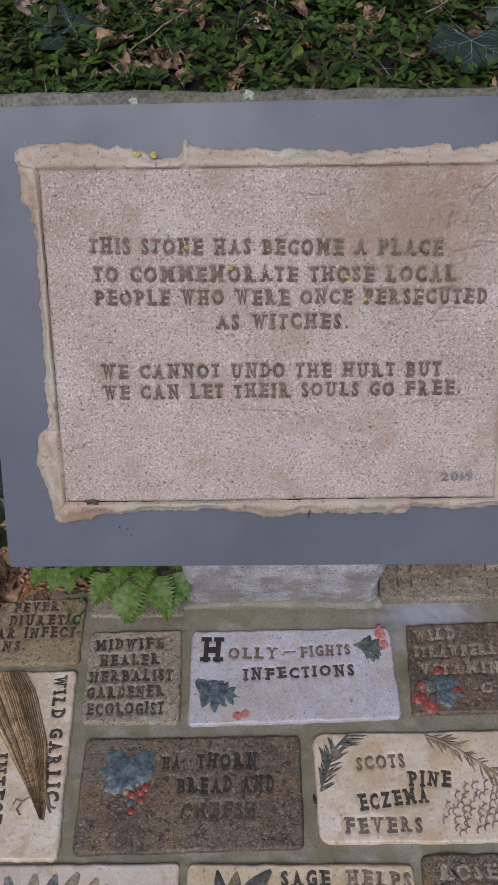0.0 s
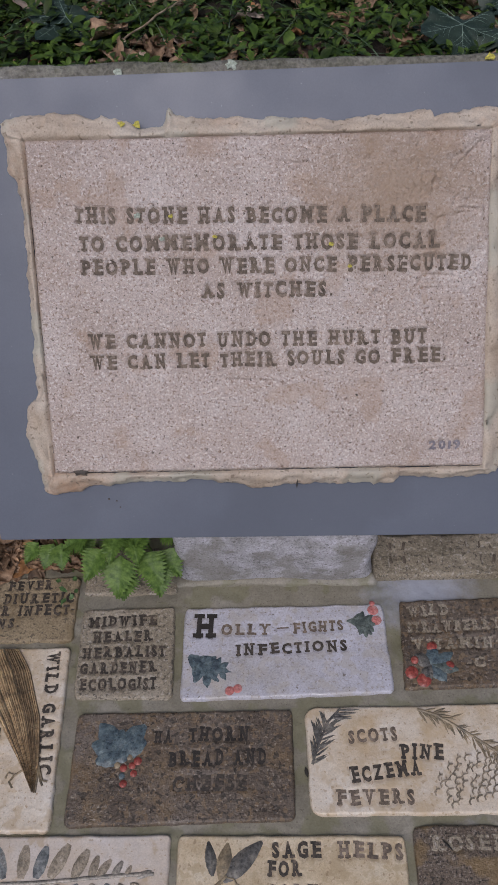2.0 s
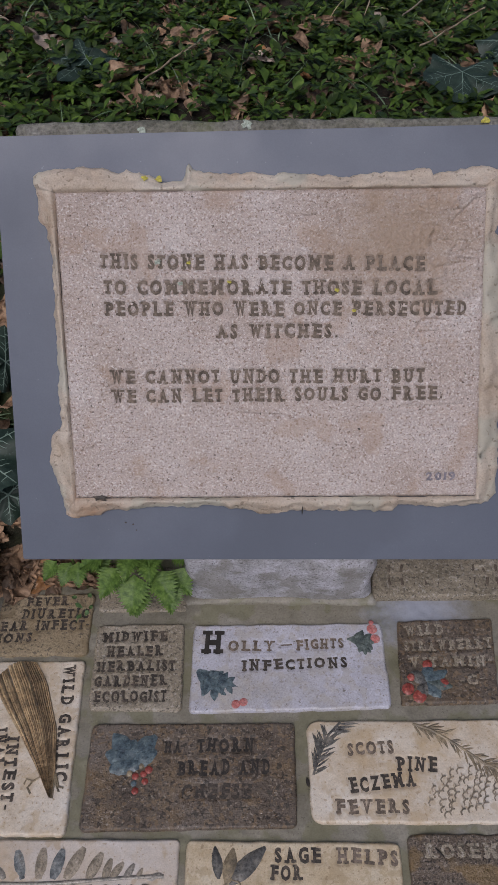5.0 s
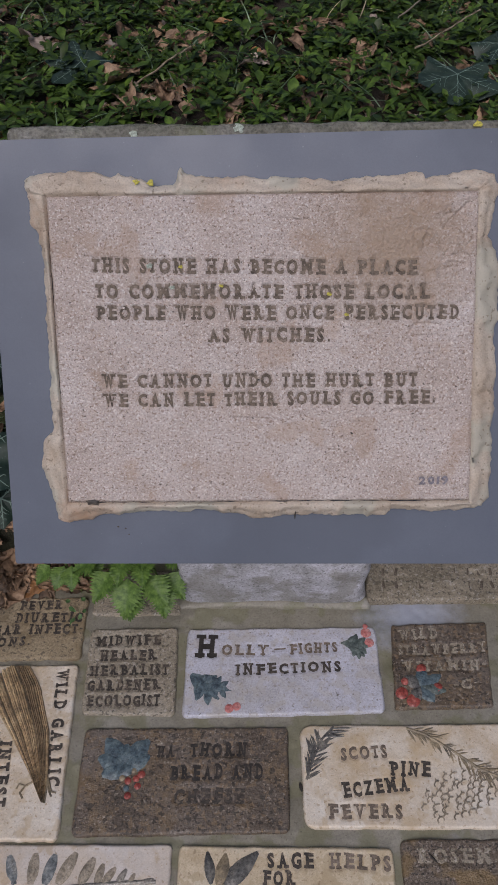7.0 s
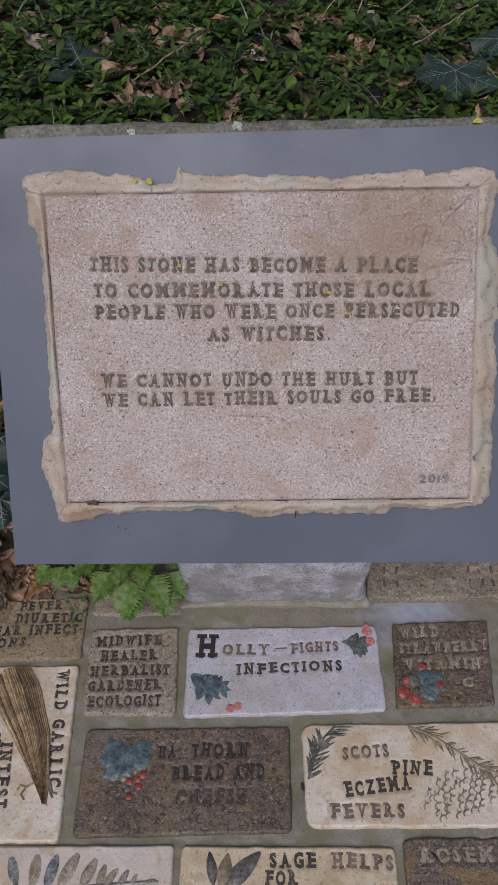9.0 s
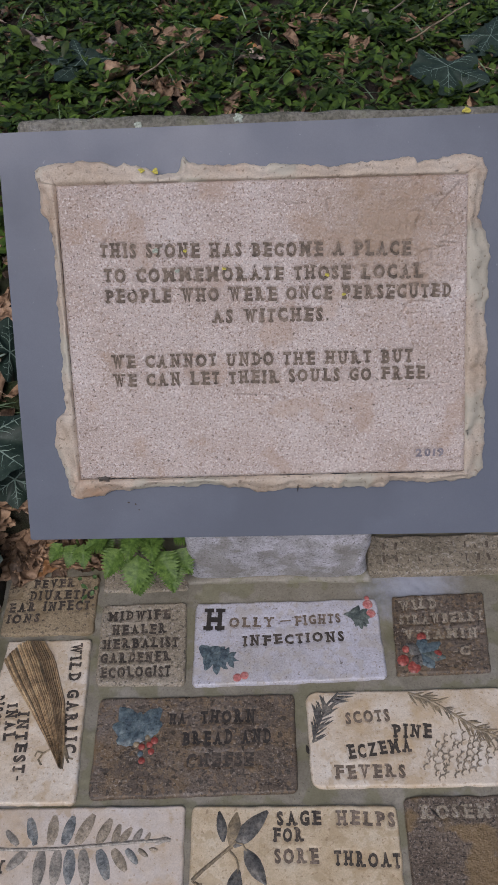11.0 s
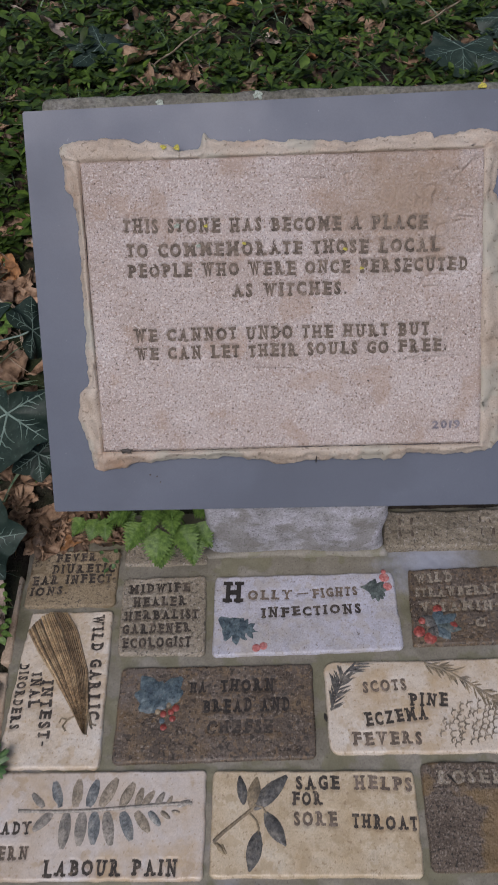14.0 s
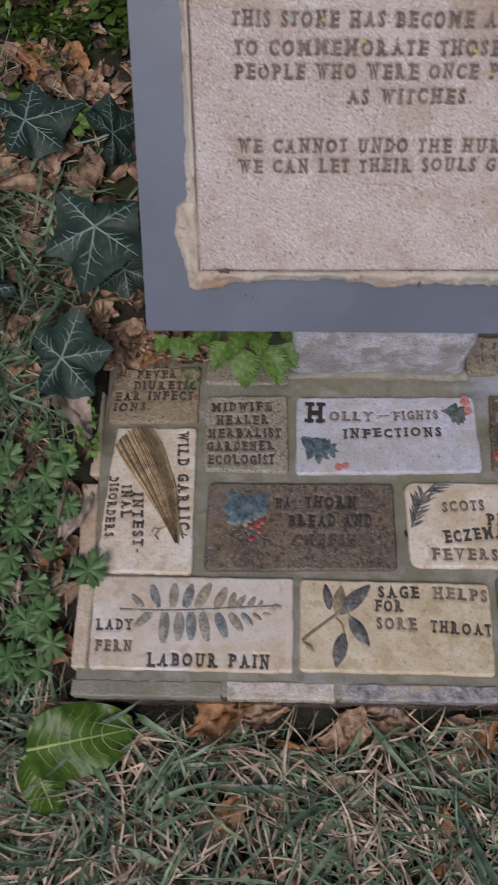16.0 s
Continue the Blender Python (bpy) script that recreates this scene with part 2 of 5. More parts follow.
    "bulb": surface("brown_streaked_glaze", (0.29, 0.21, 0.135), (0.14, 0.105, 0.075), (0.43, 0.34, 0.23), coarse=60, fine=300, rough=0.4, wet=0.15, bump=0.9, relief=0.0015, random_tint=0.55, islands=True),
    "lichen": surface("yellow_lichen", (0.5, 0.45, 0.08), (0.38, 0.36, 0.1), (0.6, 0.55, 0.15), coarse=200, fine=500, rough=0.8),
    "lichen_pale": surface("pale_green_lichen", (0.36, 0.42, 0.36), (0.3, 0.33, 0.27), (0.46, 0.5, 0.46), coarse=200, fine=500, rough=0.8),
    "grass": leafy("green_grass_blades", (0.045, 0.085, 0.045), (0.17, 0.25, 0.17), 0.36, 0.5),
    "straw": leafy("dry_straw_blades", (0.22, 0.17, 0.122), (0.55, 0.47, 0.385), 0.5, 0.5),
    "cover": leafy("small_ground_cover_leaves", (0.017, 0.04, 0.007), (0.062, 0.112, 0.02), 0.42, 0.65),
    "dead": leafy("brown_dead_leaves", (0.1, 0.064, 0.044), (0.35, 0.25, 0.18), 0.5, 0.55, 90),
    "rust": leafy("rust_dead_leaves", (0.12, 0.06, 0.027), (0.34, 0.185, 0.09), 0.5, 0.4, 90),
    "pale_dead": leafy("pale_dead_leaves", (0.19, 0.145, 0.122), (0.4, 0.34, 0.305), 0.55, 0.35, 80),
    "ivy": leafy("dark_ivy_leaf", (0.011, 0.025, 0.019), (0.03, 0.05, 0.041), 0.5, 0.2, 70, fleck=(0.055, 0.085, 0.074)),
    "ivy_vein": leafy("pale_ivy_veins", (0.12, 0.18, 0.155), (0.22, 0.3, 0.26), 0.45, 0.1, 90),
    "nettle": leafy("bright_nettle_leaves", (0.04, 0.088, 0.018), (0.125, 0.215, 0.05), 0.45, 0.4, 160),
    "dock": leafy("glossy_dock_leaf", (0.022, 0.06, 0.006), (0.07, 0.13, 0.016), 0.36, 0.1, 60),
    "dock_vein": leafy("pale_dock_midrib", (0.22, 0.3, 0.07), (0.32, 0.4, 0.14), 0.4, 0.1),
    "geranium": leafy("soft_green_lobed_leaves", (0.04, 0.095, 0.035), (0.11, 0.19, 0.078), 0.4, 0.35, 90),
    "twig": surface("dark_brown_twig", (0.08, 0.055, 0.04), (0.045, 0.03, 0.022), (0.15, 0.11, 0.08), coarse=90, fine=400, rough=0.8),
}


# ---- mesh helpers ----
def mesh_of(name, verts, faces, material, smooth=True):
    me = bpy.data.meshes.new(name)
    me.from_pydata([tuple(v) for v in verts], [], [tuple(int(i) for i in q) for q in faces])
    me.materials.append(material)
    if smooth:
        me.shade_smooth()
    return me


def part(name, me, parent, label=""):
    ob = new(name, me)
    ob.parent = parent
    if label:
        ob["label"] = label
    return ob


def thing(name, label, category, group="", kind="", m=None):
    ob = new(name)
    ob.empty_display_size = 0.02
    if m is not None:
        ob.matrix_basis = m
    return tagged(ob, label, category, group, kind)


def wob(x, y, s, seed=0.0):
    return noise.noise(Vector((x * s, y * s, seed)))


def rough_block(nx, ny, nz, size, amount, scale, seed, bevel=0.006, shape=None):
    """A box of so many cells with rounded edges and an uneven surface; size is (x, y, z), base at z = 0."""
    sx, sy, sz = size
    idx, verts, faces = {}, [], []

    def vid(i, j, k):
        if (i, j, k) not in idx:
            p = Vector((i / nx * sx - sx / 2, j / ny * sy - sy / 2, k / nz * sz))
            c = Vector((min(max(p.x, -sx / 2 + bevel), sx / 2 - bevel), min(max(p.y, -sy / 2 + bevel), sy / 2 - bevel), min(max(p.z, bevel), sz - bevel)))
            d = p - c
            if d.length > 1e-9:
                p = c + d.normalized() * bevel
            q = p * scale + Vector((seed, seed * 0.7, 0))
            p = p + noise.noise_vector(q) * amount + noise.noise_vector(q * 3.7) * amount * 0.4
            if shape:
                p = shape(p)
            idx[(i, j, k)] = len(verts)
            verts.append(p)
        return idx[(i, j, k)]

    for i in range(nx):
        for j in range(ny):
            faces.append((vid(i, j, nz), vid(i + 1, j, nz), vid(i + 1, j + 1, nz), vid(i, j + 1, nz)))
            faces.append((vid(i, j, 0), vid(i, j + 1, 0), vid(i + 1, j + 1, 0), vid(i + 1, j, 0)))
    for i in range(nx):
        for k in range(nz):
            faces.append((vid(i, 0, k), vid(i + 1, 0, k), vid(i + 1, 0, k + 1), vid(i, 0, k + 1)))
            faces.append((vid(i, ny, k), vid(i, ny, k + 1), vid(i + 1, ny, k + 1), vid(i + 1, ny, k)))
    for j in range(ny):
        for k in range(nz):
            faces.append((vid(0, j, k), vid(0, j, k + 1), vid(0, j + 1, k + 1), vid(0, j + 1, k)))
            faces.append((vid(nx, j, k), vid(nx, j + 1, k), vid(nx, j + 1, k + 1), vid(nx, j, k + 1)))
    return verts, faces


# ---- stamped lettering ----
# foot and head bars that turn the plain letters into slab-serif stamps: (x centre in letter widths, foot or head, length in cap heights)
FEET = {"A": ((0.08, 0), (0.92, 0)), "B": ((0.12, 0), (0.12, 1)), "D": ((0.12, 0), (0.12, 1)), "E": ((0.1, 0), (0.1, 1)), "F": ((0.16, 0), (0.1, 1)),
        "H": ((0.12, 0), (0.12, 1), (0.88, 0), (0.88, 1)), "I": ((0.5, 0), (0.5, 1)), "L": ((0.12, 0), (0.14, 1)), "M": ((0.1, 0), (0.08, 1), (0.9, 0), (0.92, 1)),
        "N": ((0.12, 0), (0.1, 1), (0.88, 1)), "P": ((0.16, 0), (0.12, 1)), "R": ((0.14, 0), (0.12, 1), (0.92, 0)), "T": ((0.5, 0),), "U": ((0.12, 1), (0.88, 1)),
        "V": ((0.08, 1), (0.92, 1)), "W": ((0.06, 1), (0.94, 1)), "Y": ((0.5, 0), (0.1, 1), (0.9, 1)), "X": ((0.1, 0), (0.9, 0), (0.1, 1), (0.9, 1))}
GLYPHS = {}


def glyph(ch):
    """Triangles of one letter, cap height 1, starting at x = 0, and its width."""
    if ch not in GLYPHS:
        cu = bpy.data.curves.new("letter", "FONT")
        cu.body, cu.size, cu.offset, cu.resolution_u = ch, 1.0, 0.05, 2
        ob = bpy.data.objects.new("letter", cu)
        scene.collection.objects.link(ob)
        bpy.context.view_layer.update()
        me = bpy.data.meshes.new_from_object(ob.evaluated_get(bpy.context.evaluated_depsgraph_get()))
        me.calc_loop_triangles()
        co = np.array([v.co[:2] for v in me.vertices])
        tris = [tuple(t.vertices) for t in me.loop_triangles]
        bpy.data.objects.remove(ob)
        bpy.data.curves.remove(cu)
        bpy.data.meshes.remove(me)
        cap = 0.73
        co /= cap
        co[:, 0] -= co[:, 0].min()
        w = co[:, 0].max()
        if ch in FEET:
            co[:, 0] = co[:, 0] * (0.8 / w if ch not in "IMW" else (1.0 if ch == "I" else 1.0 / w))
            w = co[:, 0].max()
            pts = co.tolist()
            for fx, top in FEET[ch]:
                a, b = fx * w - 0.25, fx * w + 0.25
                y0, y1 = (0.84, 1.03) if top else (-0.03, 0.16)
                n = len(pts)
                pts += [[a, y0], [b, y0], [b, y1], [a, y1]]
                tris += [(n, n + 1, n + 2), (n, n + 2, n + 3)]
            co = np.array(pts)
            co[:, 0] -= co[:, 0].min()
            w = co[:, 0].max()
        GLYPHS[ch] = (co, tris, w)
    return GLYPHS[ch]


def stamp_line(text, x0, y0, x1, y1, cap, jitter=0.05, gap=0.24, seed=1):
    """Letters from (x0, y0) to (x1, y1) along the baseline; returns points and triangles in the plane."""
    rng = random.Random(seed)
    widths = [0.55 if c == " " else 0.42 if c in ".-" else glyph(c)[2] for c in text]
    total = sum(widths) + gap * (len(text) - 1)
    length = math.hypot(x1 - x0, y1 - y0)
    s = length / total
    ex, ey = (x1 - x0) / length, (y1 - y0) / length
    pts, tris, at = [], [], 0.0
    for c, w in zip(text, widths):
        if c != " ":
            if c == "-":
                co, tt = np.array([[0, 0.4], [0.42, 0.4], [0.42, 0.55], [0, 0.55]]), [(0, 1, 2), (0, 2, 3)]
            elif c == ".":
                co, tt = np.array([[0.1, 0], [0.3, 0], [0.3, 0.2], [0.1, 0.2]]), [(0, 1, 2), (0, 2, 3)]
            else:
                co, tt, _ = glyph(c)
            a = rng.gauss(0, jitter)
            dy = rng.gauss(0, jitter * 0.6) * cap
            k = cap * rng.uniform(0.94, 1.05)
            cx = w / 2
            n = len(pts)
            for px, py in co:
                lx, ly = (px - cx) * s, (py - 0.5) * k
                lx, ly = lx * math.cos(a) - ly * math.sin(a), lx * math.sin(a) + ly * math.cos(a)
                lx, ly = lx + (at + cx) * s, ly + cap / 2 + dy
                pts.append((x0 + ex * lx - ey * ly, y0 + ey * lx + ex * ly))
            tris += [(n + i, n + j, n + m) for i, j, m in tt]
        at += w + gap
    return np.array(pts), tris


def press_mask(shape, cell, origin, lines):
    """Where the stamps press into a grid of cells, 0 to 1, softened by a cell."""
    ny, nx = shape
    mask = np.zeros((ny, nx))
    for pts, tris in lines:
        q = (pts - np.array(origin)) / np.array(cell)
        for t in tris:
            a, b, c = q[list(t)]
            x0, x1 = int(max(0, math.floor(min(a[0], b[0], c[0])))), int(min(nx - 1, math.ceil(max(a[0], b[0], c[0]))))
            y0, y1 = int(max(0, math.floor(min(a[1], b[1], c[1])))), int(min(ny - 1, math.ceil(max(a[1], b[1], c[1]))))
            if x1 < x0 or y1 < y0:
                continue
            gx, gy = np.meshgrid(np.arange(x0, x1 + 1), np.arange(y0, y1 + 1))
            d = [(e[0] - s[0]) * (gy - s[1]) - (e[1] - s[1]) * (gx - s[0]) for s, e in ((a, b), (b, c), (c, a))]
            inside = ((d[0] >= 0) & (d[1] >= 0) & (d[2] >= 0)) | ((d[0] <= 0) & (d[1] <= 0) & (d[2] <= 0))
            mask[y0:y1 + 1, x0:x1 + 1] = np.maximum(mask[y0:y1 + 1, x0:x1 + 1], inside)
    wide = mask.copy()
    for sy, sx in ((0, 1), (0, -1), (1, 0), (-1, 0)):
        wide = np.maximum(wide, np.roll(mask, (sy, sx), (0, 1)))
    soft = wide * 0.4
    for sy, sx in ((0, 1), (0, -1), (1, 0), (-1, 0)):
        soft += 0.15 * np.roll(wide, (sy, sx), (0, 1))
    return soft


def value_noise(ny, nx, cells, seed):
    """Smooth noise, about -1 to 1, over a grid."""
    rng = np.random.RandomState(seed)
    cy, cx = max(2, int(cells * ny / nx) + 2), cells + 2
    g = rng.uniform(-1, 1, (cy + 1, cx + 1))
    y, x = np.linspace(0, cy - 1.001, ny), np.linspace(0, cx - 1.001, nx)
    iy, ix = y.astype(int), x.astype(int)
    fy, fx = (y - iy)[:, None], (x - ix)[None, :]
    fy, fx = fy * fy * (3 - 2 * fy), fx * fx * (3 - 2 * fx)
    a, b = g[np.ix_(iy, ix)], g[np.ix_(iy, ix + 1)]
    c, d = g[np.ix_(iy + 1, ix)], g[np.ix_(iy + 1, ix + 1)]
    return (a * (1 - fx) + b * fx) * (1 - fy) + (c * (1 - fx) + d * fx) * fy


def grid_mesh(name, X, Y, Z, skirt, material):
    """A height field with a skirt round it down to z = skirt."""
    ny, nx = X.shape
    co = np.stack([X, Y, Z], -1).reshape(-1, 3)
    ids = np.arange(ny * nx).reshape(ny, nx)
    quads = np.stack([ids[:-1, :-1], ids[:-1, 1:], ids[1:, 1:], ids[1:, :-1]], -1).reshape(-1, 4)
    ring = np.concatenate([ids[0, :-1], ids[:-1, -1], ids[-1, :0:-1], ids[:0:-1, 0]])
    low = co[ring].copy()
    low[:, 2] = skirt
    n = len(co)
    co = np.concatenate([co, low])
    k = np.arange(len(ring))
    k2 = (k + 1) % len(ring)
    quads = np.concatenate([quads, np.stack([ring[k], n + k, n + k2, ring[k2]], -1)])
    me = bpy.data.meshes.new(name)
    me.vertices.add(len(co))
    me.vertices.foreach_set("co", co.ravel())
    me.loops.add(quads.size)
    me.loops.foreach_set("vertex_index", quads.ravel().astype(np.int32))
    me.polygons.add(len(quads))
    me.polygons.foreach_set("loop_start", np.arange(0, quads.size, 4, dtype=np.int32))
    me.update(calc_edges=True)
    me.validate()
    me.materials.append(material)
    me.shade_smooth()
    return me


def rounded(u, v, w, h, r):
    """Square grid coordinates of a w by h plate pulled into one with corners of radius r."""
    cx, cy = np.clip(u, r, w - r), np.clip(v, r, h - r)
    a, b = (u - cx) / r, (v - cy) / r
    return cx + r * a * np.sqrt(1 - b * b / 2), cy + r * b * np.sqrt(1 - a * a / 2)
# ---- ground: one sheet, a bank that rises behind the memorial ----
PROFILE_Y = (-50, -3, -0.6, -0.05, 0.0, 0.12, 0.28, 0.4, 0.47, 0.57, 0.75, 0.92, 1.05, 1.6, 4.0, 60.0)
PROFILE_Z = (-0.5, -0.06, -0.03, -0.022, -0.015, 0.025, 0.06, 0.075, 0.13, 0.21, 0.235, 0.31, 0.318, 0.33, 0.45, 2.0)


def ground_z(x, y):
    z = float(np.interp(y, PROFILE_Y, PROFILE_Z))
    near = math.exp(-((x - 0.33) ** 2 + (y - 0.4) ** 2) / 1.5)
    if 0.02 < x < 0.7 and 0.01 < y < 0.445:
        return -0.02
    return z + (wob(x, y, 9, 3) * 0.009 + wob(x, y, 31, 5) * 0.004) * near + wob(x, y, 0.8, 8) * 0.03 * (1 - near)


def build_ground():
    xs = np.concatenate([np.geomspace(60, 1.4, 18) * -1, np.linspace(-1.3, 1.9, 200), np.geomspace(2.0, 60, 18)])
    ys = np.concatenate([np.geomspace(60, 0.9, 16) * -1, np.linspace(-0.8, 1.9, 170), np.geomspace(2.0, 60, 18)])
    verts = [(x, y, ground_z(x, y)) for y in ys for x in xs]
    nx = len(xs)
    faces = [(j * nx + i, j * nx + i + 1, (j + 1) * nx + i + 1, (j + 1) * nx + i) for j in range(len(ys) - 1) for i in range(nx - 1)]
    return tagged(new("ground", mesh_of("ground", verts, faces, M["soil"])), "damp dark soil bank with leaf mould", "ground", kind="structure")


build_ground()

# ---- the bed of herb bricks ----
BED_Z = 0.060


def build_bed():
    bed = thing("brick_bed", "low khaki mortar bed set with herb bricks", "paving", kind="structure")
    nx, ny = 340, 220
    u, v = np.meshgrid(np.linspace(0.026, 0.69, nx), np.linspace(0.004, 0.45, ny))
    z = BED_Z - 0.0045 + 0.0012 * value_noise(ny, nx, 24, 3) + 0.0008 * value_noise(ny, nx, 90, 4) + 0.0025 * np.clip((v - 0.36) / 0.05, 0, 1)
    part("mortar", grid_mesh("mortar", u, v, z, -0.03, M["mortar"]), bed, "damp khaki mortar joints with bluish reflections coloured in as patches")
    return bed


bed = build_bed()
CELL = 0.0011


def tile(name, corners, material, label, lines=(), parent=None, top=BED_Z, seed=1, radius=0.006, uneven=0.0006, depth=0.0009, edge=0.003):
    """A brick face laid in the bed: corners TL, TR, BR, BL in the plan; lines: (text, u0, v0, u1, v1, cap, stain) with u, v from the top left
    in parts of the brick, along the letters' feet."""
    tl, tr, br, bl = (Vector(c) for c in corners)
    w, h = ((tr - tl).length + (br - bl).length) / 2, ((bl - tl).length + (br - tr).length) / 2
    nx, ny = int(w / CELL) + 1, int(h / CELL) + 1
    U, V = np.meshgrid(np.linspace(0, w, nx), np.linspace(0, h, ny))
    d = np.minimum(np.minimum(U, w - U), np.minimum(V, h - V))
    fall = np.clip(1 - d / edge, 0, 1)
    z = uneven * value_noise(ny, nx, 7, seed) + uneven * 0.45 * value_noise(ny, nx, 34, seed + 50) - 0.0026 * fall ** 2.6
    z = z + 0.0003 * value_noise(ny, nx, 28, seed + 9) * (fall > 0)
    skin = z.copy()
    made = []
    for n, (text, u0, v0, u1, v1, cap, stain) in enumerate(lines):
        pts, tris = stamp_line(text, u0 * w, h - v0 * h, u1 * w, h - v1 * h, cap, seed=seed * 31 + n)
        made.append((text, pts, tris, stain))
    if made:
        z -= depth * press_mask((ny, nx), (w / (nx - 1), h / (ny - 1)), (0, 0), [(p, t) for _, p, t, _ in made])
    ru, rv = rounded(U, V, w, h, radius)
    # grid v runs upwards (from the near edge)
    def place(a, b):
        a, b = a / w, b / h
        x = (bl.x * (1 - a) + br.x * a) * (1 - b) + (tl.x * (1 - a) + tr.x * a) * b
        y = (bl.y * (1 - a) + br.y * a) * (1 - b) + (tl.y * (1 - a) + tr.y * a) * b
        return x, y
    ru = ru + 0.0006 * value_noise(ny, nx, 16, seed + 70)
    rv = rv + 0.0006 * value_noise(ny, nx, 16, seed + 71)
    X, Y = place(ru, rv)
    ob = part(name, grid_mesh(name, X, Y, top + z, top - 0.02, material), parent or bed, label)
    for text, pts, tris, stain in made:
        px, py = place(pts[:, 0], pts[:, 1])
        zi = skin[np.clip((pts[:, 1] / h * (ny - 1)).round().astype(int), 0, ny - 1), np.clip((pts[:, 0] / w * (nx - 1)).round().astype(int), 0, nx - 1)]
        me = mesh_of("stamped_lettering", [(a, b, top + c - 0.0001) for a, b, c in zip(px, py, zi)], tris, M[stain], False)
        part("stamped_lettering", me, ob, "stamped letters reading " + text.lower() if len(text) > 2 else "")
    return ob, place, w, h


def blade(pts, tris, place, cx, cy, ang, length, width, base_z, lift=0.0012, n=7, notch=0.0, blunt=0.7):
    """A domed leaf shape laid on a brick, in plan units from the brick's lower left corner."""
    k0 = len(pts)
    ca, sa = math.cos(ang), math.sin(ang)
    for i in range(n + 1):
        t = i / n
        half = width / 2 * math.sin(math.pi * min(0.97, max(0.05, t ** 0.85))) ** blunt * (1 + notch * (1 if i % 2 else -1))
        for s in (-1, -0.5, 0, 0.5, 1):
            lx, ly = t * length, s * half
            x, y = place(cx + ca * lx - sa * ly, cy + sa * lx + ca * ly)
            pts.append((x, y, base_z + lift * (1 - s * s) * math.sin(math.pi * min(0.97, max(0.1, t))) - 0.0004 + (0.0003 if s == 0 else 0)))
    for i in range(n):
        for j in range(4):
            a = k0 + i * 5 + j
            tris.append((a, a + 1, a + 6, a + 5))


def stroke(pts, tris, place, path, width, base_z, lift=0.0012):
    k0 = len(pts)
    for i, (x, y) in enumerate(path):
        a, b = path[max(0, i - 1)], path[min(len(path) - 1, i + 1)]
        dx, dy = b[0] - a[0], b[1] - a[1]
        l = math.hypot(dx, dy) or 1
        for s in (-1, 0, 1):
            px, py = place(x - dy / l * s * width / 2, y + dx / l * s * width / 2)
            pts.append((px, py, base_z + (lift if s == 0 else -0.0003)))
    for i in range(len(path) - 1):
        for j in range(2):
            a = k0 + i * 3 + j
            tris.append((a, a + 1, a + 4, a + 3))


def dome(pts, tris, place, cx, cy, r, base_z, lift=0.0016, n=10):
    k0 = len(pts)
    for ring in range(3):
        for i in range(n):
            a = 2 * math.pi * i / n
            rr = r * (1, 0.75, 0.3)[ring]
            x, y = place(cx + rr * math.cos(a), cy + rr * math.sin(a))
            pts.append((x, y, base_z - 0.0003 + lift * (0, 0.7, 1)[ring]))
    for ring in range(2):
        for i in range(n):
            tris.append((k0 + ring * n + i, k0 + ring * n + (i + 1) % n, k0 + (ring + 1) * n + (i + 1) % n, k0 + (ring + 1) * n + i))
    tris.append(tuple(k0 + 2 * n + i for i in range(n)))


def relief(name, parent, material, label, *calls):
    pts, tris = [], []
    for fn, args, kw in calls:
        fn(pts, tris, *args, **kw)
    return part(name, mesh_of(name, pts, tris, M[material]), parent, label)


def holly_leaf(place, cx, cy, ang, length, z):
    """Five pointed lobes along a midrib."""
    out = [(blade, (place, cx, cy, ang, length, length * 0.42, z), {})]
    for k, (t, a) in enumerate(((0.25, 0.95), (0.3, -0.95), (0.55, 0.8), (0.6, -0.8), (0.42, 1.3), (0.45, -1.3))):
        out.append((blade, (place, cx + math.cos(ang) * length * t, cy + math.sin(ang) * length * t, ang + a, length * 0.42, length * 0.24, z), {}))
    return out


Z = BED_Z + 0.0006
# cream brick with a fern print
lady, pl, w, h = tile("brick", ((0.035, 0.1265), (0.252, 0.1265), (0.2515, 0.0265), (0.0385, 0.0265)), M["lilac"], "pale lilac-cream brick with a pressed fern frond",
                      [("LADY", 0.025, 0.59, 0.21, 0.59, 0.0115, "stamp_dark"), ("FERN", 0.025, 0.81, 0.21, 0.81, 0.0115, "stamp"),
                       ("LABOUR PAIN", 0.285, 0.955, 0.885, 0.955, 0.0135, "stamp_dark")], seed=3)
relief("fern_stem", lady, "fern_grey", "grey-brown fern stem", (stroke, (pl, [(0.03 + 0.172 * t, 0.0625 + 0.0035 * t - 0.002 * math.sin(5 * t)) for t in np.linspace(0, 1, 14)], 0.0034, Z), {"lift": 0.0016}))
FERN_UP = ((0.055, 0.042, 0.079), (0.072, 0.063, 0.09), (0.0865, 0.0878, 0.092), (0.0995, 0.106, 0.091), (0.1115, 0.1258, 0.0925), (0.132, 0.143, 0.088),
           (0.147, 0.152, 0.083), (0.153, 0.1637, 0.08), (0.166, 0.174, 0.0785), (0.177, 0.182, 0.075), (0.187, 0.2, 0.07))
FERN_DOWN = ((0.064, 0.047, 0.044), (0.0786, 0.0773, 0.0275), (0.094, 0.0935, 0.03), (0.106, 0.1074, 0.031), (0.118, 0.1245, 0.03), (0.1336, 0.144, 0.0345),
             (0.147, 0.161, 0.0415), (0.16, 0.1715, 0.0475), (0.1715, 0.1808, 0.0535), (0.182, 0.19, 0.0595))
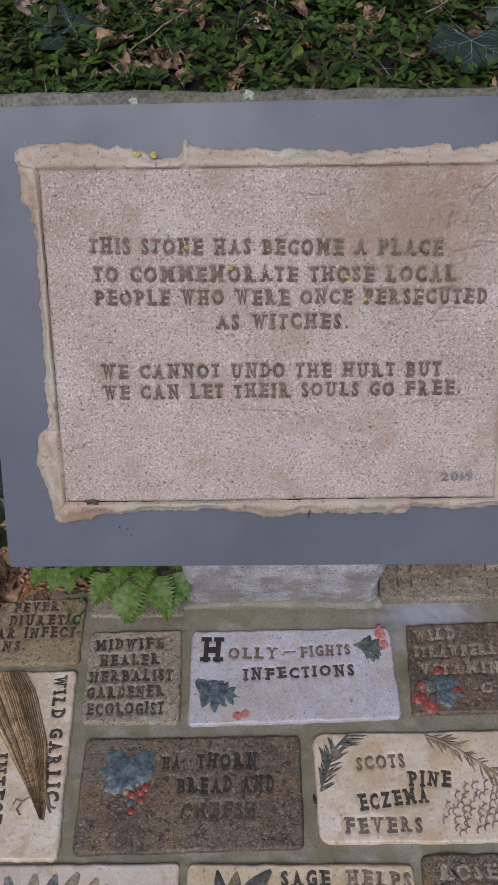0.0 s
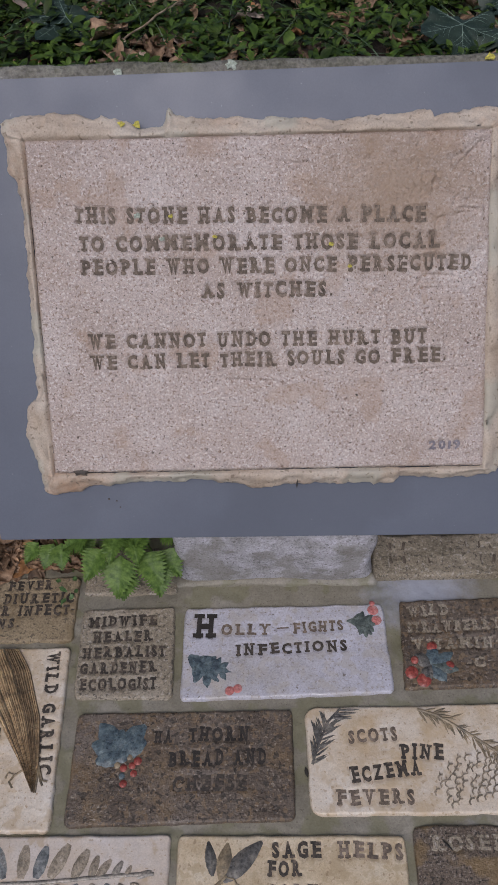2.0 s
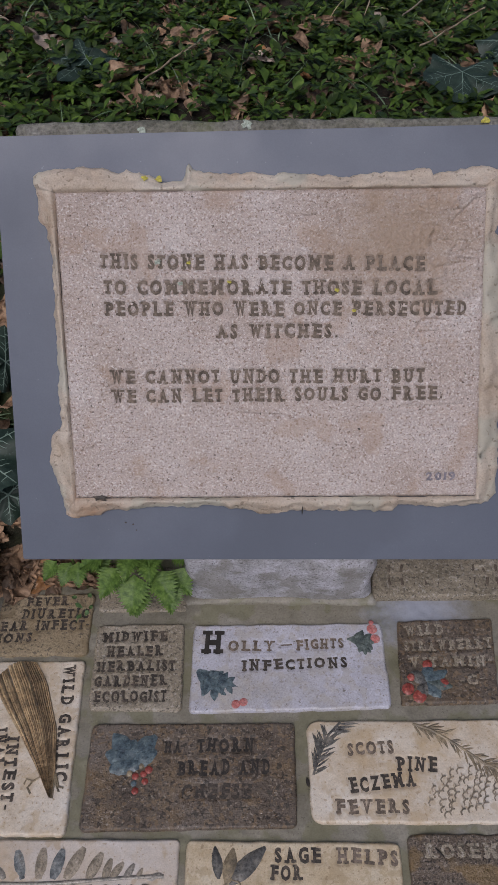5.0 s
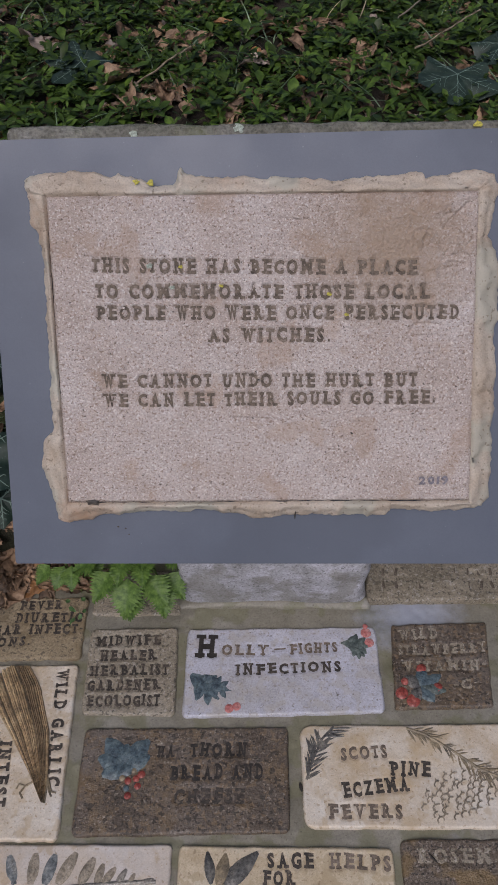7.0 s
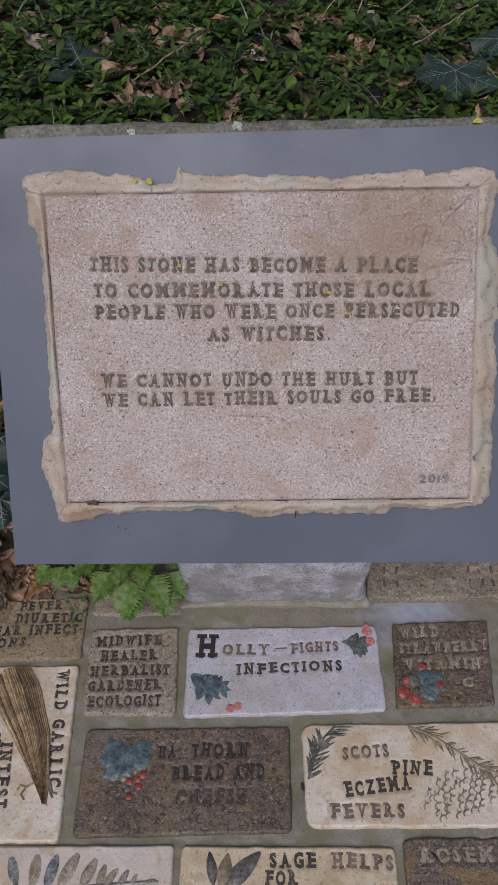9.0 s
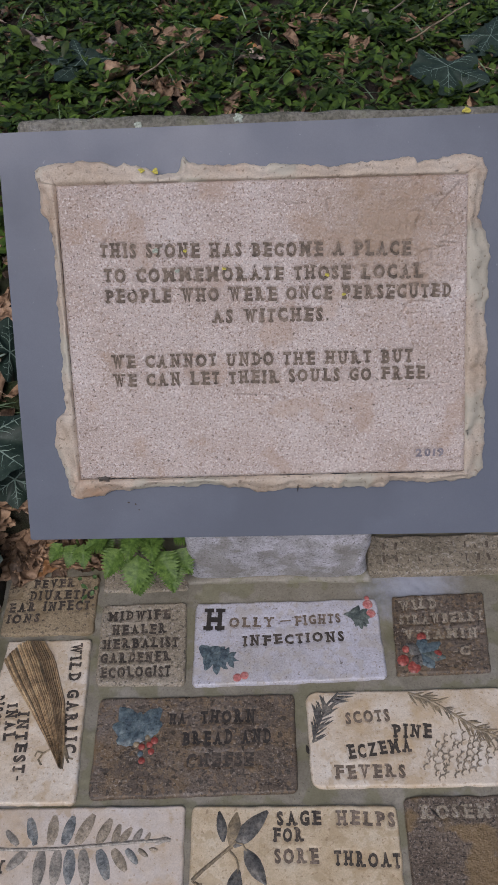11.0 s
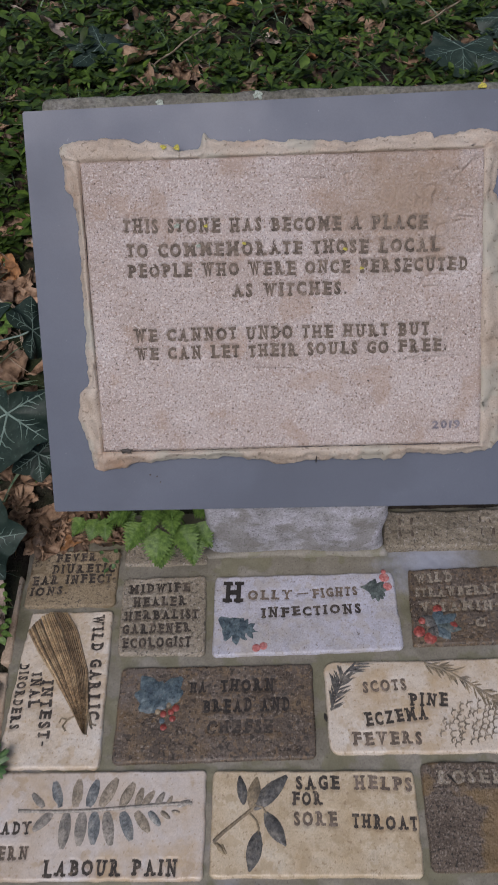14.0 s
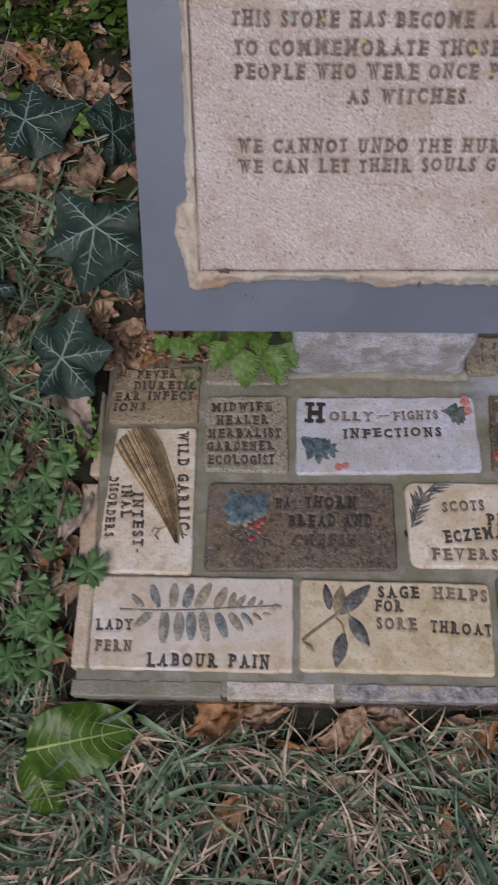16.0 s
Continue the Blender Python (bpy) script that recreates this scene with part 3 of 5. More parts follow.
for k, (bx, tx, ty) in enumerate(FERN_UP + FERN_DOWN):
    by = 0.0655 if k < len(FERN_UP) else 0.0605
    tone = ("fern_grey", "fern_brown", "fern_blue", "fern_grey", "fern_brown")[(k * 7 + k // 3) % 5]
    l = math.hypot(tx - bx, ty - by)
    relief("fern_leaflet", lady, tone, "", (blade, (pl, bx, by, math.atan2(ty - by, tx - bx), l, min(0.0118, l * 0.42), Z), {"lift": 0.0016, "n": 9, "blunt": 0.42}))
# tan brick with a sage sprig
sage, pl, w, h = tile("brick", ((0.2585, 0.1255), (0.4595, 0.1235), (0.4585, 0.027), (0.257, 0.028)), M["tan"], "tan glazed brick with a sprig of sage in relief",
                      [("SAGE", 0.414, 0.185, 0.63, 0.185, 0.0125, "stamp_dark"), ("HELPS", 0.7, 0.185, 0.985, 0.2, 0.0125, "stamp"), ("FOR", 0.393, 0.335, 0.543, 0.335, 0.012, "stamp_dark"),
                       ("SORE", 0.4, 0.53, 0.61, 0.53, 0.012, "stamp"), ("THROAT", 0.68, 0.55, 0.99, 0.58, 0.0125, "stamp_dark")], seed=4)
relief("sage_stem", sage, "glaze_olive", "brown sage stem",
       (stroke, (pl, [(0.003, 0.031), (0.012, 0.039), (0.025, 0.049), (0.037, 0.058), (0.044, 0.064)], 0.0036, Z), {"lift": 0.0024}),
       (stroke, (pl, [(0.037, 0.057), (0.043, 0.063), (0.05, 0.062), (0.054, 0.0555)], 0.0022, Z), {"lift": 0.0018}),
       (stroke, (pl, [(0.038, 0.056), (0.044, 0.05), (0.0465, 0.043), (0.046, 0.036)], 0.0022, Z), {"lift": 0.0018}),
       (stroke, (pl, [(0.003, 0.031), (0.007, 0.027), (0.012, 0.028), (0.016, 0.02)], 0.0018, Z), {}))
for cx, cy, a, l, wd, mt in ((0.032, 0.064, 1.75, 0.028, 0.0105, "glaze_grey"), (0.039, 0.06, 1.39, 0.031, 0.0135, "glaze_olive"), (0.041, 0.06, 0.75, 0.046, 0.0165, "glaze_grey"),
                             (0.053, 0.057, -1.0, 0.036, 0.0155, "glaze_grey"), (0.0465, 0.04, -1.8, 0.036, 0.0155, "glaze_grey"), (0.006, 0.03, -0.9, 0.013, 0.005, "glaze_olive")):
    relief("sage_leaf", sage, mt, "dark glazed sage leaf", (blade, (pl, cx, cy, a, l, wd, Z), {"lift": 0.003}))
# upright cream brick with a garlic bulb
garlic, pl, w, h = tile("brick", ((0.0425, 0.3065), (0.1375, 0.3065), (0.142, 0.1285), (0.034, 0.1295)), M["cream"], "cream brick with a brown garlic bulb in relief",
                        [("WILD GARLIC", 0.775, 0.03, 0.83, 0.72, 0.0125, "stamp_dark"), ("INTEST-", 0.3, 0.47, 0.365, 0.87, 0.012, "stamp_dark"),
                         ("INAL", 0.165, 0.42, 0.2, 0.64, 0.0115, "stamp_dark"), ("DISORDERS", 0.02, 0.36, 0.05, 0.77, 0.01, "stamp_dark")], seed=5, radius=0.005)
# ribs fan from the ragged head of the bulb to its tip, each a strip of its own
rng = random.Random(8)
KNOTS = (0, 0.25, 0.5, 0.75, 1)
LEFT_U, LEFT_V = (0.01, 0.15, 0.42, 0.66, 0.81), (0.86, 0.74, 0.54, 0.34, 0.19)
RIGHT_U, RIGHT_V = (0.45, 0.61, 0.79, 0.84, 0.83), (0.985, 0.86, 0.58, 0.34, 0.19)
bp, bt = [], []
RIBS = 21
for r in range(RIBS):
    head = rng.uniform(-0.03, 0.02) - 0.05 * math.sin(math.pi * r / RIBS)
    for i in range(15):
        t = i / 14
        k = max(0.0, t + (1 - t) * head)
        for c in range(3):
            f = (r + c / 2 * 1.06 + 0.12 * math.sin(3 * t + r)) / RIBS
            f = min(1.0, max(0.0, f))
            u = (1 - f) * np.interp(k, KNOTS, LEFT_U) + f * np.interp(k, KNOTS, RIGHT_U)
            v = (1 - f) * np.interp(k, KNOTS, LEFT_V) + f * np.interp(k, KNOTS, RIGHT_V) + 0.08 * math.sin(math.pi * f) * (1 - t) ** 2 * (1 + head * 5)
            px, py = pl(min(0.985, u) * w, min(0.985, v) * h)
            bp.append((px, py, Z - 0.0006 + 0.0046 * math.sqrt(max(0.0, 1 - (2 * f - 1) ** 2)) * min(1, 0.45 + 1.4 * t) + (0.0011 if c == 1 else 0) * (1 - 0.5 * t) + 0.0003 * (r % 3)))
    for i in range(14):
        for c in range(2):
            a = r * 45 + i * 3 + c
            bt.append((a, a + 1, a + 4, a + 3))
part("garlic_bulb", mesh_of("garlic_bulb", bp, bt, M["bulb"], False), garlic, "brown ribbed garlic bulb relief")
relief("garlic_root", garlic, "glaze_olive", "thin brown roots", *[(stroke, (pl, [(0.085, 0.058), (0.085 + dx * 0.5, 0.045), (0.085 + dx, 0.034 + abs(dx))], 0.002, Z), {}) for dx in (-0.006, 0.0, 0.006, 0.01)],
       (stroke, (pl, [(0.072, 0.055), (0.064, 0.05), (0.06, 0.044), (0.064, 0.038)], 0.0022, Z), {}), (stroke, (pl, [(0.064, 0.05), (0.058, 0.052), (0.056, 0.047)], 0.002, Z), {}))
# sandy brick
tile("brick", ((0.032, 0.3885), (0.1385, 0.3885), (0.1385, 0.3125), (0.0305, 0.312)), M["olive"], "sandy brown half brick with stamped words",
     [("FEVER", 0.27, 0.21, 0.73, 0.19, 0.0105, "stamp_dark"), ("DIURETIC", 0.25, 0.42, 0.96, 0.4, 0.0115, "stamp_dark"),
      ("EAR INFECT-", 0.05, 0.61, 0.98, 0.59, 0.0115, "stamp_dark"), ("IONS.", 0.05, 0.8, 0.46, 0.78, 0.0105, "stamp_dark")], seed=6)
# drab brick with five trades
tile("brick", ((0.1455, 0.3485), (0.2445, 0.35), (0.2465, 0.2495), (0.1475, 0.251)), M["drab"], "worn grey-brown half brick with faint words",
     [("MIDWIFE", 0.08, 0.215, 0.81, 0.2, 0.0115, "stamp_dark"), ("HEALER", 0.14, 0.39, 0.77, 0.375, 0.0115, "stamp_dark"),
      ("HERBALIST", 0.05, 0.565, 0.91, 0.55, 0.0115, "stamp_dark"), ("GARDENER", 0.04, 0.735, 0.83, 0.715, 0.0115, "stamp_dark"),
      ("ECOLOGIST", 0.05, 0.91, 0.83, 0.89, 0.0115, "stamp_dark")], seed=7, depth=0.0013)
tile("brick", ((0.145, 0.424), (0.2455, 0.424), (0.246, 0.366), (0.144, 0.366)), M["drab"], "dark damp brick under the nettle leaves", seed=8, top=BED_Z - 0.001)
# white holly brick
holly, pl, w, h = tile("brick", ((0.255, 0.348), (0.4645, 0.35), (0.4665, 0.2525), (0.2535, 0.2475)), M["white"], "bluish white glazed brick with holly sprigs",
                       [("H", 0.05, 0.355, 0.165, 0.345, 0.0265, "stamp_black"), ("OLLY", 0.185, 0.32, 0.43, 0.315, 0.0115, "stamp"), ("-", 0.46, 0.31, 0.52, 0.31, 0.011, "stamp"), ("FIGHTS", 0.54, 0.315, 0.79, 0.305, 0.0115, "stamp"),
                        ("INFECTIONS", 0.26, 0.55, 0.8, 0.53, 0.0115, "stamp_dark")], seed=9)
relief("holly_leaf", holly, "glaze_blue", "dark blue-green holly leaf", *holly_leaf(pl, 0.007, 0.046, -0.72, 0.042, Z))
relief("holly_leaf", holly, "glaze_blue", "dark blue-green holly leaf", *holly_leaf(pl, 0.02, 0.035, -0.25, 0.032, Z))
relief("holly_leaf", holly, "glaze_green", "dark green holly leaf", *holly_leaf(pl, 0.171, 0.079, -0.12, 0.032, Z))
relief("holly_leaf", holly, "glaze_green", "dark green holly leaf", *holly_leaf(pl, 0.18, 0.078, -0.75, 0.022, Z))
for cx, cy, r in ((0.049, 0.008, 0.0048), (0.057, 0.01, 0.0046), (0.2, 0.091, 0.006), (0.2025, 0.079, 0.0055), (0.2, 0.099, 0.003)):
    relief("holly_berry", holly, "glaze_pink", "washed pink-red glazed berry", (dome, (pl, cx, max(cy, r + 0.002), r, Z), {"lift": 0.0009}))
# dark hawthorn brick
thorn, pl, w, h = tile("brick", ((0.154, 0.2365), (0.3645, 0.238), (0.364, 0.1365), (0.154, 0.1325)), M["brown"], "dark red-brown brick with a hawthorn sprig",
                       [("HA", 0.365, 0.29, 0.45, 0.29, 0.011, "stamp_black"), ("THORN", 0.525, 0.29, 0.8, 0.285, 0.0135, "stamp_black"),
                        ("BREAD AND", 0.436, 0.505, 0.875, 0.505, 0.0135, "stamp_black"), ("CHEESE", 0.46, 0.72, 0.79, 0.73, 0.0135, "stamp_dark")], seed=10, uneven=0.0008)
relief("hawthorn_leaf", thorn, "glaze_blue", "blue-green glazed hawthorn leaf",
       *[(blade, (pl, 0.045, 0.066, a, l, 0.021, Z), {"lift": 0.0024, "notch": 0.05}) for a, l in ((0.3, 0.026), (0.8, 0.033), (1.5, 0.02), (2.25, 0.034), (2.9, 0.028), (3.6, 0.024), (5.2, 0.012))])
for cx, cy, r, mt in ((0.05, 0.05, 0.0042, "glaze_red"), (0.058, 0.052, 0.004, "glaze_red"), (0.063, 0.056, 0.0046, "glaze_red"), (0.06, 0.045, 0.004, "glaze_red"), (0.051, 0.036, 0.0042, "glaze_red"),
                      (0.044, 0.053, 0.0036, "glaze_olive"), (0.055, 0.06, 0.0036, "glaze_olive"), (0.049, 0.043, 0.0036, "glaze_blue")):
    relief("hawthorn_berry", thorn, mt, "", (dome, (pl, cx, cy, r * 0.85, Z), {"lift": 0.0012}))
# cream scots pine brick
pine, pl, w, h = tile("brick", ((0.3765, 0.2395), (0.5905, 0.2405), (0.5835, 0.1395), (0.3775, 0.14)), M["cream"], "cream rounded brick with pine twigs and a cone",
                      [("SCOTS", 0.19, 0.36, 0.41, 0.33, 0.0125, "stamp"), ("PINE", 0.415, 0.51, 0.61, 0.51, 0.0135, "stamp_dark"),
                       ("ECZEMA", 0.19, 0.72, 0.505, 0.645, 0.0135, "stamp_dark"), ("FEVERS", 0.115, 0.905, 0.46, 0.9, 0.0125, "stamp")], seed=11, radius=0.012)
for k, (stem, names, sw, ln) in enumerate((([(0.004, 0.045), (0.012, 0.066), (0.022, 0.086), (0.034, 0.098)], "", 0.0024, 0.02),
                                         ([(0.107, 0.096), (0.125, 0.09), (0.15, 0.074), (0.175, 0.056), (0.2, 0.045)], "", 0.003, 0.018))):
    cs = [(stroke, (pl, stem, sw, Z), {"lift": 0.0016})]
    rng = random.Random(k + 5)
    for i in range(72):
        t = rng.random() * (len(stem) - 1.01)
        a, b = stem[int(t)], stem[int(t) + 1]
        f = t - int(t)
        x, y = a[0] + (b[0] - a[0]) * f, a[1] + (b[1] - a[1]) * f
        base = math.atan2(b[1] - a[1], b[0] - a[0])
        ang = base + rng.choice((-1, 1)) * rng.uniform(0.35, 0.9)
        l = min(ln * rng.uniform(0.6, 1.1), 0.02)
        if 0.003 < x + math.cos(ang) * l < w - 0.003 and 0.003 < y + math.sin(ang) * l < h - 0.003:
            cs.append((blade, (pl, x, y, ang, l, 0.0024, Z), {"lift": 0.0009, "n": 4}))
    relief("pine_twig", pine, "glaze_olive" if k else "glaze_grey", "olive-brown pine twig with needles", *cs)
cs = []
rng = random.Random(12)
for i in range(10):
    for j in range(7):
        x, y = 0.116 + i * 0.0078 + j * 0.0018 + rng.uniform(-0.003, 0.003), 0.004 + j * 0.0062 + i * 0.0014 + rng.uniform(-0.0022, 0.0022)
        if (i - 4.5) ** 2 / 21 + (j - 3) ** 2 / 10 < 1.2:
            cs.append((stroke, (pl, [(x, y), (x - 0.001, y + 0.003), (x + 0.001, y + 0.0055), (x + 0.003 + rng.uniform(0, 0.003), y + 0.006)], rng.uniform(0.001, 0.0017), Z), {"lift": 0.0013}))
            cs.append((stroke, (pl, [(x + 0.001, y + 0.0055), (x + 0.0005, y + 0.0085)], 0.001, Z), {}))
relief("pine_cone", pine, "fern_brown", "grey scratched pine cone", *cs)
# dark strawberry brick
straw, pl, w, h = tile("brick", ((0.483, 0.3525), (0.589, 0.3555), (0.5795, 0.2575), (0.4765, 0.256)), M["brown"], "dark brown half brick with a glazed strawberry sprig",
                       [("WILD", 0.07, 0.2, 0.48, 0.17, 0.0115, "drab"), ("STRAWBERRY", 0.06, 0.385, 0.98, 0.37, 0.0115, "drab"),
                        ("VITAMIN-", 0.1, 0.58, 0.96, 0.57, 0.0115, "drab"), ("-C-", 0.62, 0.8, 0.87, 0.78, 0.011, "drab")], seed=13, uneven=0.0008, radius=0.003)
for a, l, mt in ((0.5, 0.026, "glaze_blue"), (-0.2, 0.028, "glaze_green"), (-0.9, 0.024, "glaze_blue"), (1.4, 0.022, "glaze_blue"), (2.5, 0.02, "glaze_grey"), (-2.0, 0.02, "glaze_grey")):
    relief("strawberry_leaf", straw, mt, "blue-green glazed strawberry leaf", (blade, (pl, 0.028, 0.024, a, l, 0.014, Z), {"lift": 0.002, "notch": 0.06}))
for cx, cy, r in ((0.008, 0.017, 0.0068), (0.02, 0.0085, 0.0075), (0.046, 0.022, 0.006), (0.03, 0.044, 0.0055), (0.012, 0.03, 0.0045)):
    relief("strawberry", straw, "glaze_red", "red glazed strawberry", (dome, (pl, cx, cy, r, Z), {"lift": 0.0018}))
# speckled brick and the pale brick behind
tile("brick", ((0.467, 0.131), (0.678, 0.132), (0.678, 0.032), (0.466, 0.031)), M["speckled"], "speckled brown brick with faint letters",
     [("ROSEMARY", 0.07, 0.21, 0.62, 0.2, 0.0125, "drab")], seed=14, uneven=0.0016)
back, pl, w, h = tile("brick", ((0.459, 0.43), (0.665, 0.43), (0.665, 0.379), (0.4585, 0.379)), M["drab"], "weathered grey-brown brick with worn unreadable stamps", seed=15, uneven=0.002, radius=0.003,
                      top=BED_Z + 0.008)
for k in range(26):
    row, at = divmod(k, 13)
    relief("worn_stamp", back, "stamp_faint", "", (stroke, (pl, [(0.02 + at * 0.0138, 0.014 + row * 0.017), (0.0205 + at * 0.0138 + 0.002 * (k % 3 - 1), 0.0235 + row * 0.017)], 0.0034, BED_Z + 0.0078), {"lift": 0.0007}))
# flat stones of the front and the left edge
for (x0, x1, y0, y1), mt, lab, s in (((0.022, 0.1785, 0.0, 0.0175), "mortar", "dull grey edging tile on edge", 21), ((0.183, 0.294, 0.0, 0.0185), "wet_pale", "wet pale edging tile on edge", 22),
                                     ((0.3, 0.459, 0.001, 0.018), "wet_grey", "wet grey edging tile on edge", 23), ((0.464, 0.685, 0.001, 0.018), "drab", "brown edging tile on edge", 24)):
    tile("edging_tile", ((x0, y1), (x1, y1), (x1, y0), (x0, y0)), M[mt], lab, seed=s, radius=0.002, uneven=0.0005, top=BED_Z - 0.0035, edge=0.0018)
for (xa, ya, xb, yb, wd), mt, s in (((0.0275, 0.028, 0.027, 0.118, 0.017), "pink", 31), ((0.0255, 0.133, 0.0175, 0.235, 0.02), "pink", 32), ((0.0225, 0.245, 0.0165, 0.356, 0.013), "pink", 33)):
    tile("edging_tile", ((xb - wd / 2, yb), (xb + wd / 2, yb), (xa + wd / 2, ya), (xa - wd / 2, ya)), M[mt], "worn pinkish edging tile on edge", seed=s, radius=0.003, uneven=0.0003,
         top=BED_Z - 0.002, edge=0.003)

for x0, x1, s in ((0.028, 0.232, 61), (0.238, 0.446, 62), (0.452, 0.682, 63)):
    bv, bf = rough_block(40, 3, 10, (x1 - x0, 0.014, 0.08), 0.0014, 34, s * 1.7, 0.003)
    ob = part("base_brick", mesh_of("base_brick", bv, bf, M["base_brick"]), bed, "wet dark brown brick under the edging")
    ob.location = ((x0 + x1) / 2, 0.0085, -0.043)

# ---- the memorial: plinth, leaning stone, slate and clay panel ----
SLOPE = pose(0, 0.376, 0.272, 54.2, 0, 0)  # x along the panel, y up the slope, z out of it


def build_plinth():
    def under(p):
        y, z = p.y + 0.442, p.z + 0.035
        z = min(z, 0.192 + 1.386 * (y - 0.3545))
        return Vector((p.x * (1 + 0.05 * max(0.0, 0.06 - p.z) / 0.05), p.y + 0.012 * max(0.0, 0.1 - p.z) / 0.1, z - 0.035))
    v, f = rough_block(34, 20, 30, (0.206, 0.14, 0.27), 0.0035, 14, 4.0, 0.012, under)
    top = thing("plinth", "rough pale grey concrete plinth under the leaning stone", "plinth", m=pose(0.351, 0.442, 0.035))
    part("block", mesh_of("block", v, f, M["concrete"]), top)
    v, f = rough_block(60, 6, 4, (0.226, 0.018, 0.0262), 0.0024, 26, 2.0, 0.006, lambda p: Vector((p.x, p.y - 0.06, p.z + 0.35 * min(0.0, p.y))))
    part("mortar_fillet", mesh_of("mortar_fillet", v, f, M["mortar"]), top, "khaki mortar smeared along the foot")


build_plinth()


def build_memorial():
    top = thing("memorial_stone", "leaning memorial stone faced with grey slate and a clay panel", "memorial", m=SLOPE)
    v, f = rough_block(90, 70, 8, (0.46, 0.396, 0.05), 0.0028, 22, 9.0, 0.007)
    ob = part("backing_stone", mesh_of("backing_stone", v, f, M["stone"]), top, "mossy grey stone behind the slate")
    ob.location = (0.349, 0.135, -0.0765)
    # slate
    bm = bmesh.new()
    low, high = [], []
    for x, y in ((0.0965, -0.0715), (0.594, -0.0745), (0.5955, 0.325), (0.1035, 0.3205)):
        low.append(bm.verts.new((x, y, -0.025)))
        high.append(bm.verts.new((x, y, -0.014)))
    bm.faces.new(high)
    bm.faces.new(low[::-1])
    for i in range(4):
        bm.faces.new((low[i], low[(i + 1) % 4], high[(i + 1) % 4], high[i]))
    bmesh.ops.bevel(bm, geom=bm.edges[:], offset=0.0012, segments=2, affect="EDGES")
    me = bpy.data.meshes.new("slate")
    bm.to_mesh(me)
    bm.free()
    me.materials.append(M["slate"])
    part("slate", me, top, "smooth blue-grey slate sheet")
    # torn rim of the clay: an uneven outline round the panel
    rim_pts = []
    outline = [(0.1365, 0.289), (0.139, 0.248), (0.146, 0.243), (0.1475, 0.2), (0.1445, 0.062), (0.135, 0.056), (0.131, 0.03), (0.143, -0.01), (0.145, -0.0245),
               (0.158, -0.027), (0.197, -0.0175), (0.28, -0.0145), (0.32, -0.018), (0.331, -0.025), (0.372, -0.02), (0.456, -0.021), (0.462, -0.016),
               (0.515, -0.016), (0.546, -0.013), (0.554, -0.003), (0.553, 0.126), (0.549, 0.147), (0.553, 0.2), (0.544, 0.226), (0.539, 0.236),
               (0.545, 0.277), (0.54, 0.288), (0.52, 0.291), (0.482, 0.285), (0.479, 0.291), (0.451, 0.287), (0.408, 0.285), 
               (0.277, 0.289), (0.271, 0.295), (0.267, 0.284), (0.247, 0.282), (0.218, 0.292), (0.21, 0.289), (0.195, 0.294), (0.145, 0.293)]
    n = len(outline)
    for i in range(n):
        a, b = Vector(outline[i]), Vector(outline[(i + 1) % n])
        steps = max(1, int((b - a).length / 0.0022))
        for k in range(steps):
            p = a.lerp(b, k / steps)
            q = noise.noise_vector(Vector((p.x * 210, p.y * 210, 0))) * 0.0019 + noise.noise_vector(Vector((p.x * 60, p.y * 60, 4))) * 0.0024
            rim_pts.append(p + Vector((q.x, q.y)))
    verts, faces = [], []
    m = len(rim_pts)
    rings = ((-0.0138, 0.0), (-0.0075, 0.05), (-0.0056, 0.2), (-0.0046, 0.42), (-0.0014, 0.52), (-0.0004, 0.7), (0.0006, 0.86), (-0.0008, 0.95), (-0.004, 1.05))
    for z, t in rings:
        for i, p in enumerate(rim_pts):
            q = Vector((min(max(p.x, 0.155), 0.525 + 0.026 * min(1, max(0, (0.2735 - p.y) / 0.279)) * 0.3), min(max(p.y, -0.0055), 0.2735)))
            shift = (0.34 * wob(p.x, p.y, 42, 11) + 0.16 * wob(p.x, p.y, 150, 12)) * (0.15 < t < 0.8)
            d = p.lerp(q, t + shift)
            jit = 0.0015 * wob(p.x, p.y, 190, t * 9) + 0.0016 * wob(p.x, p.y, 55, t * 5)
            verts.append((d.x, d.y, z + (jit if -0.0138 < z else 0)))
    for r in range(len(rings) - 1):
        for i in range(m):
            j = (i + 1) % m
            faces.append((r * m + i, r * m + j, (r + 1) * m + j, (r + 1) * m + i))
    part("clay_rim", mesh_of("clay_rim", verts, faces, M["clay_rim"]), top, "torn cream clay rim with layered edges")
    # panel with pressed letters
    x0, x1, y0, y1 = 0.156, 0.5265, -0.0042, 0.273
    cell = 0.00072
    nx, ny = int((x1 - x0) / cell) + 1, int((y1 - y0) / cell) + 1
    U, V = np.meshgrid(np.linspace(x0, x1, nx), np.linspace(y0, y1, ny))
    texts = [("THIS STONE HAS BECOME A PLACE", 0.192, 0.209, 0.476, 0.2045, "stamp"), ("TO COMMEMORATE THOSE LOCAL", 0.194, 0.187, 0.488, 0.1835, "stamp"),
             ("PEOPLE WHO WERE ONCE PERSECUTED", 0.1935, 0.168, 0.514, 0.1655, "stamp"), ("AS WITCHES.", 0.292, 0.147, 0.402, 0.1465, "stamp"),
             ("WE CANNOT UNDO THE HURT BUT", 0.195, 0.1065, 0.48, 0.1055, "stamp"), ("WE CAN LET THEIR SOULS GO FREE.", 0.1955, 0.0885, 0.498, 0.0895, "stamp"),
             ("2019", 0.4855, 0.0125, 0.5125, 0.0125, "stamp_blue")]
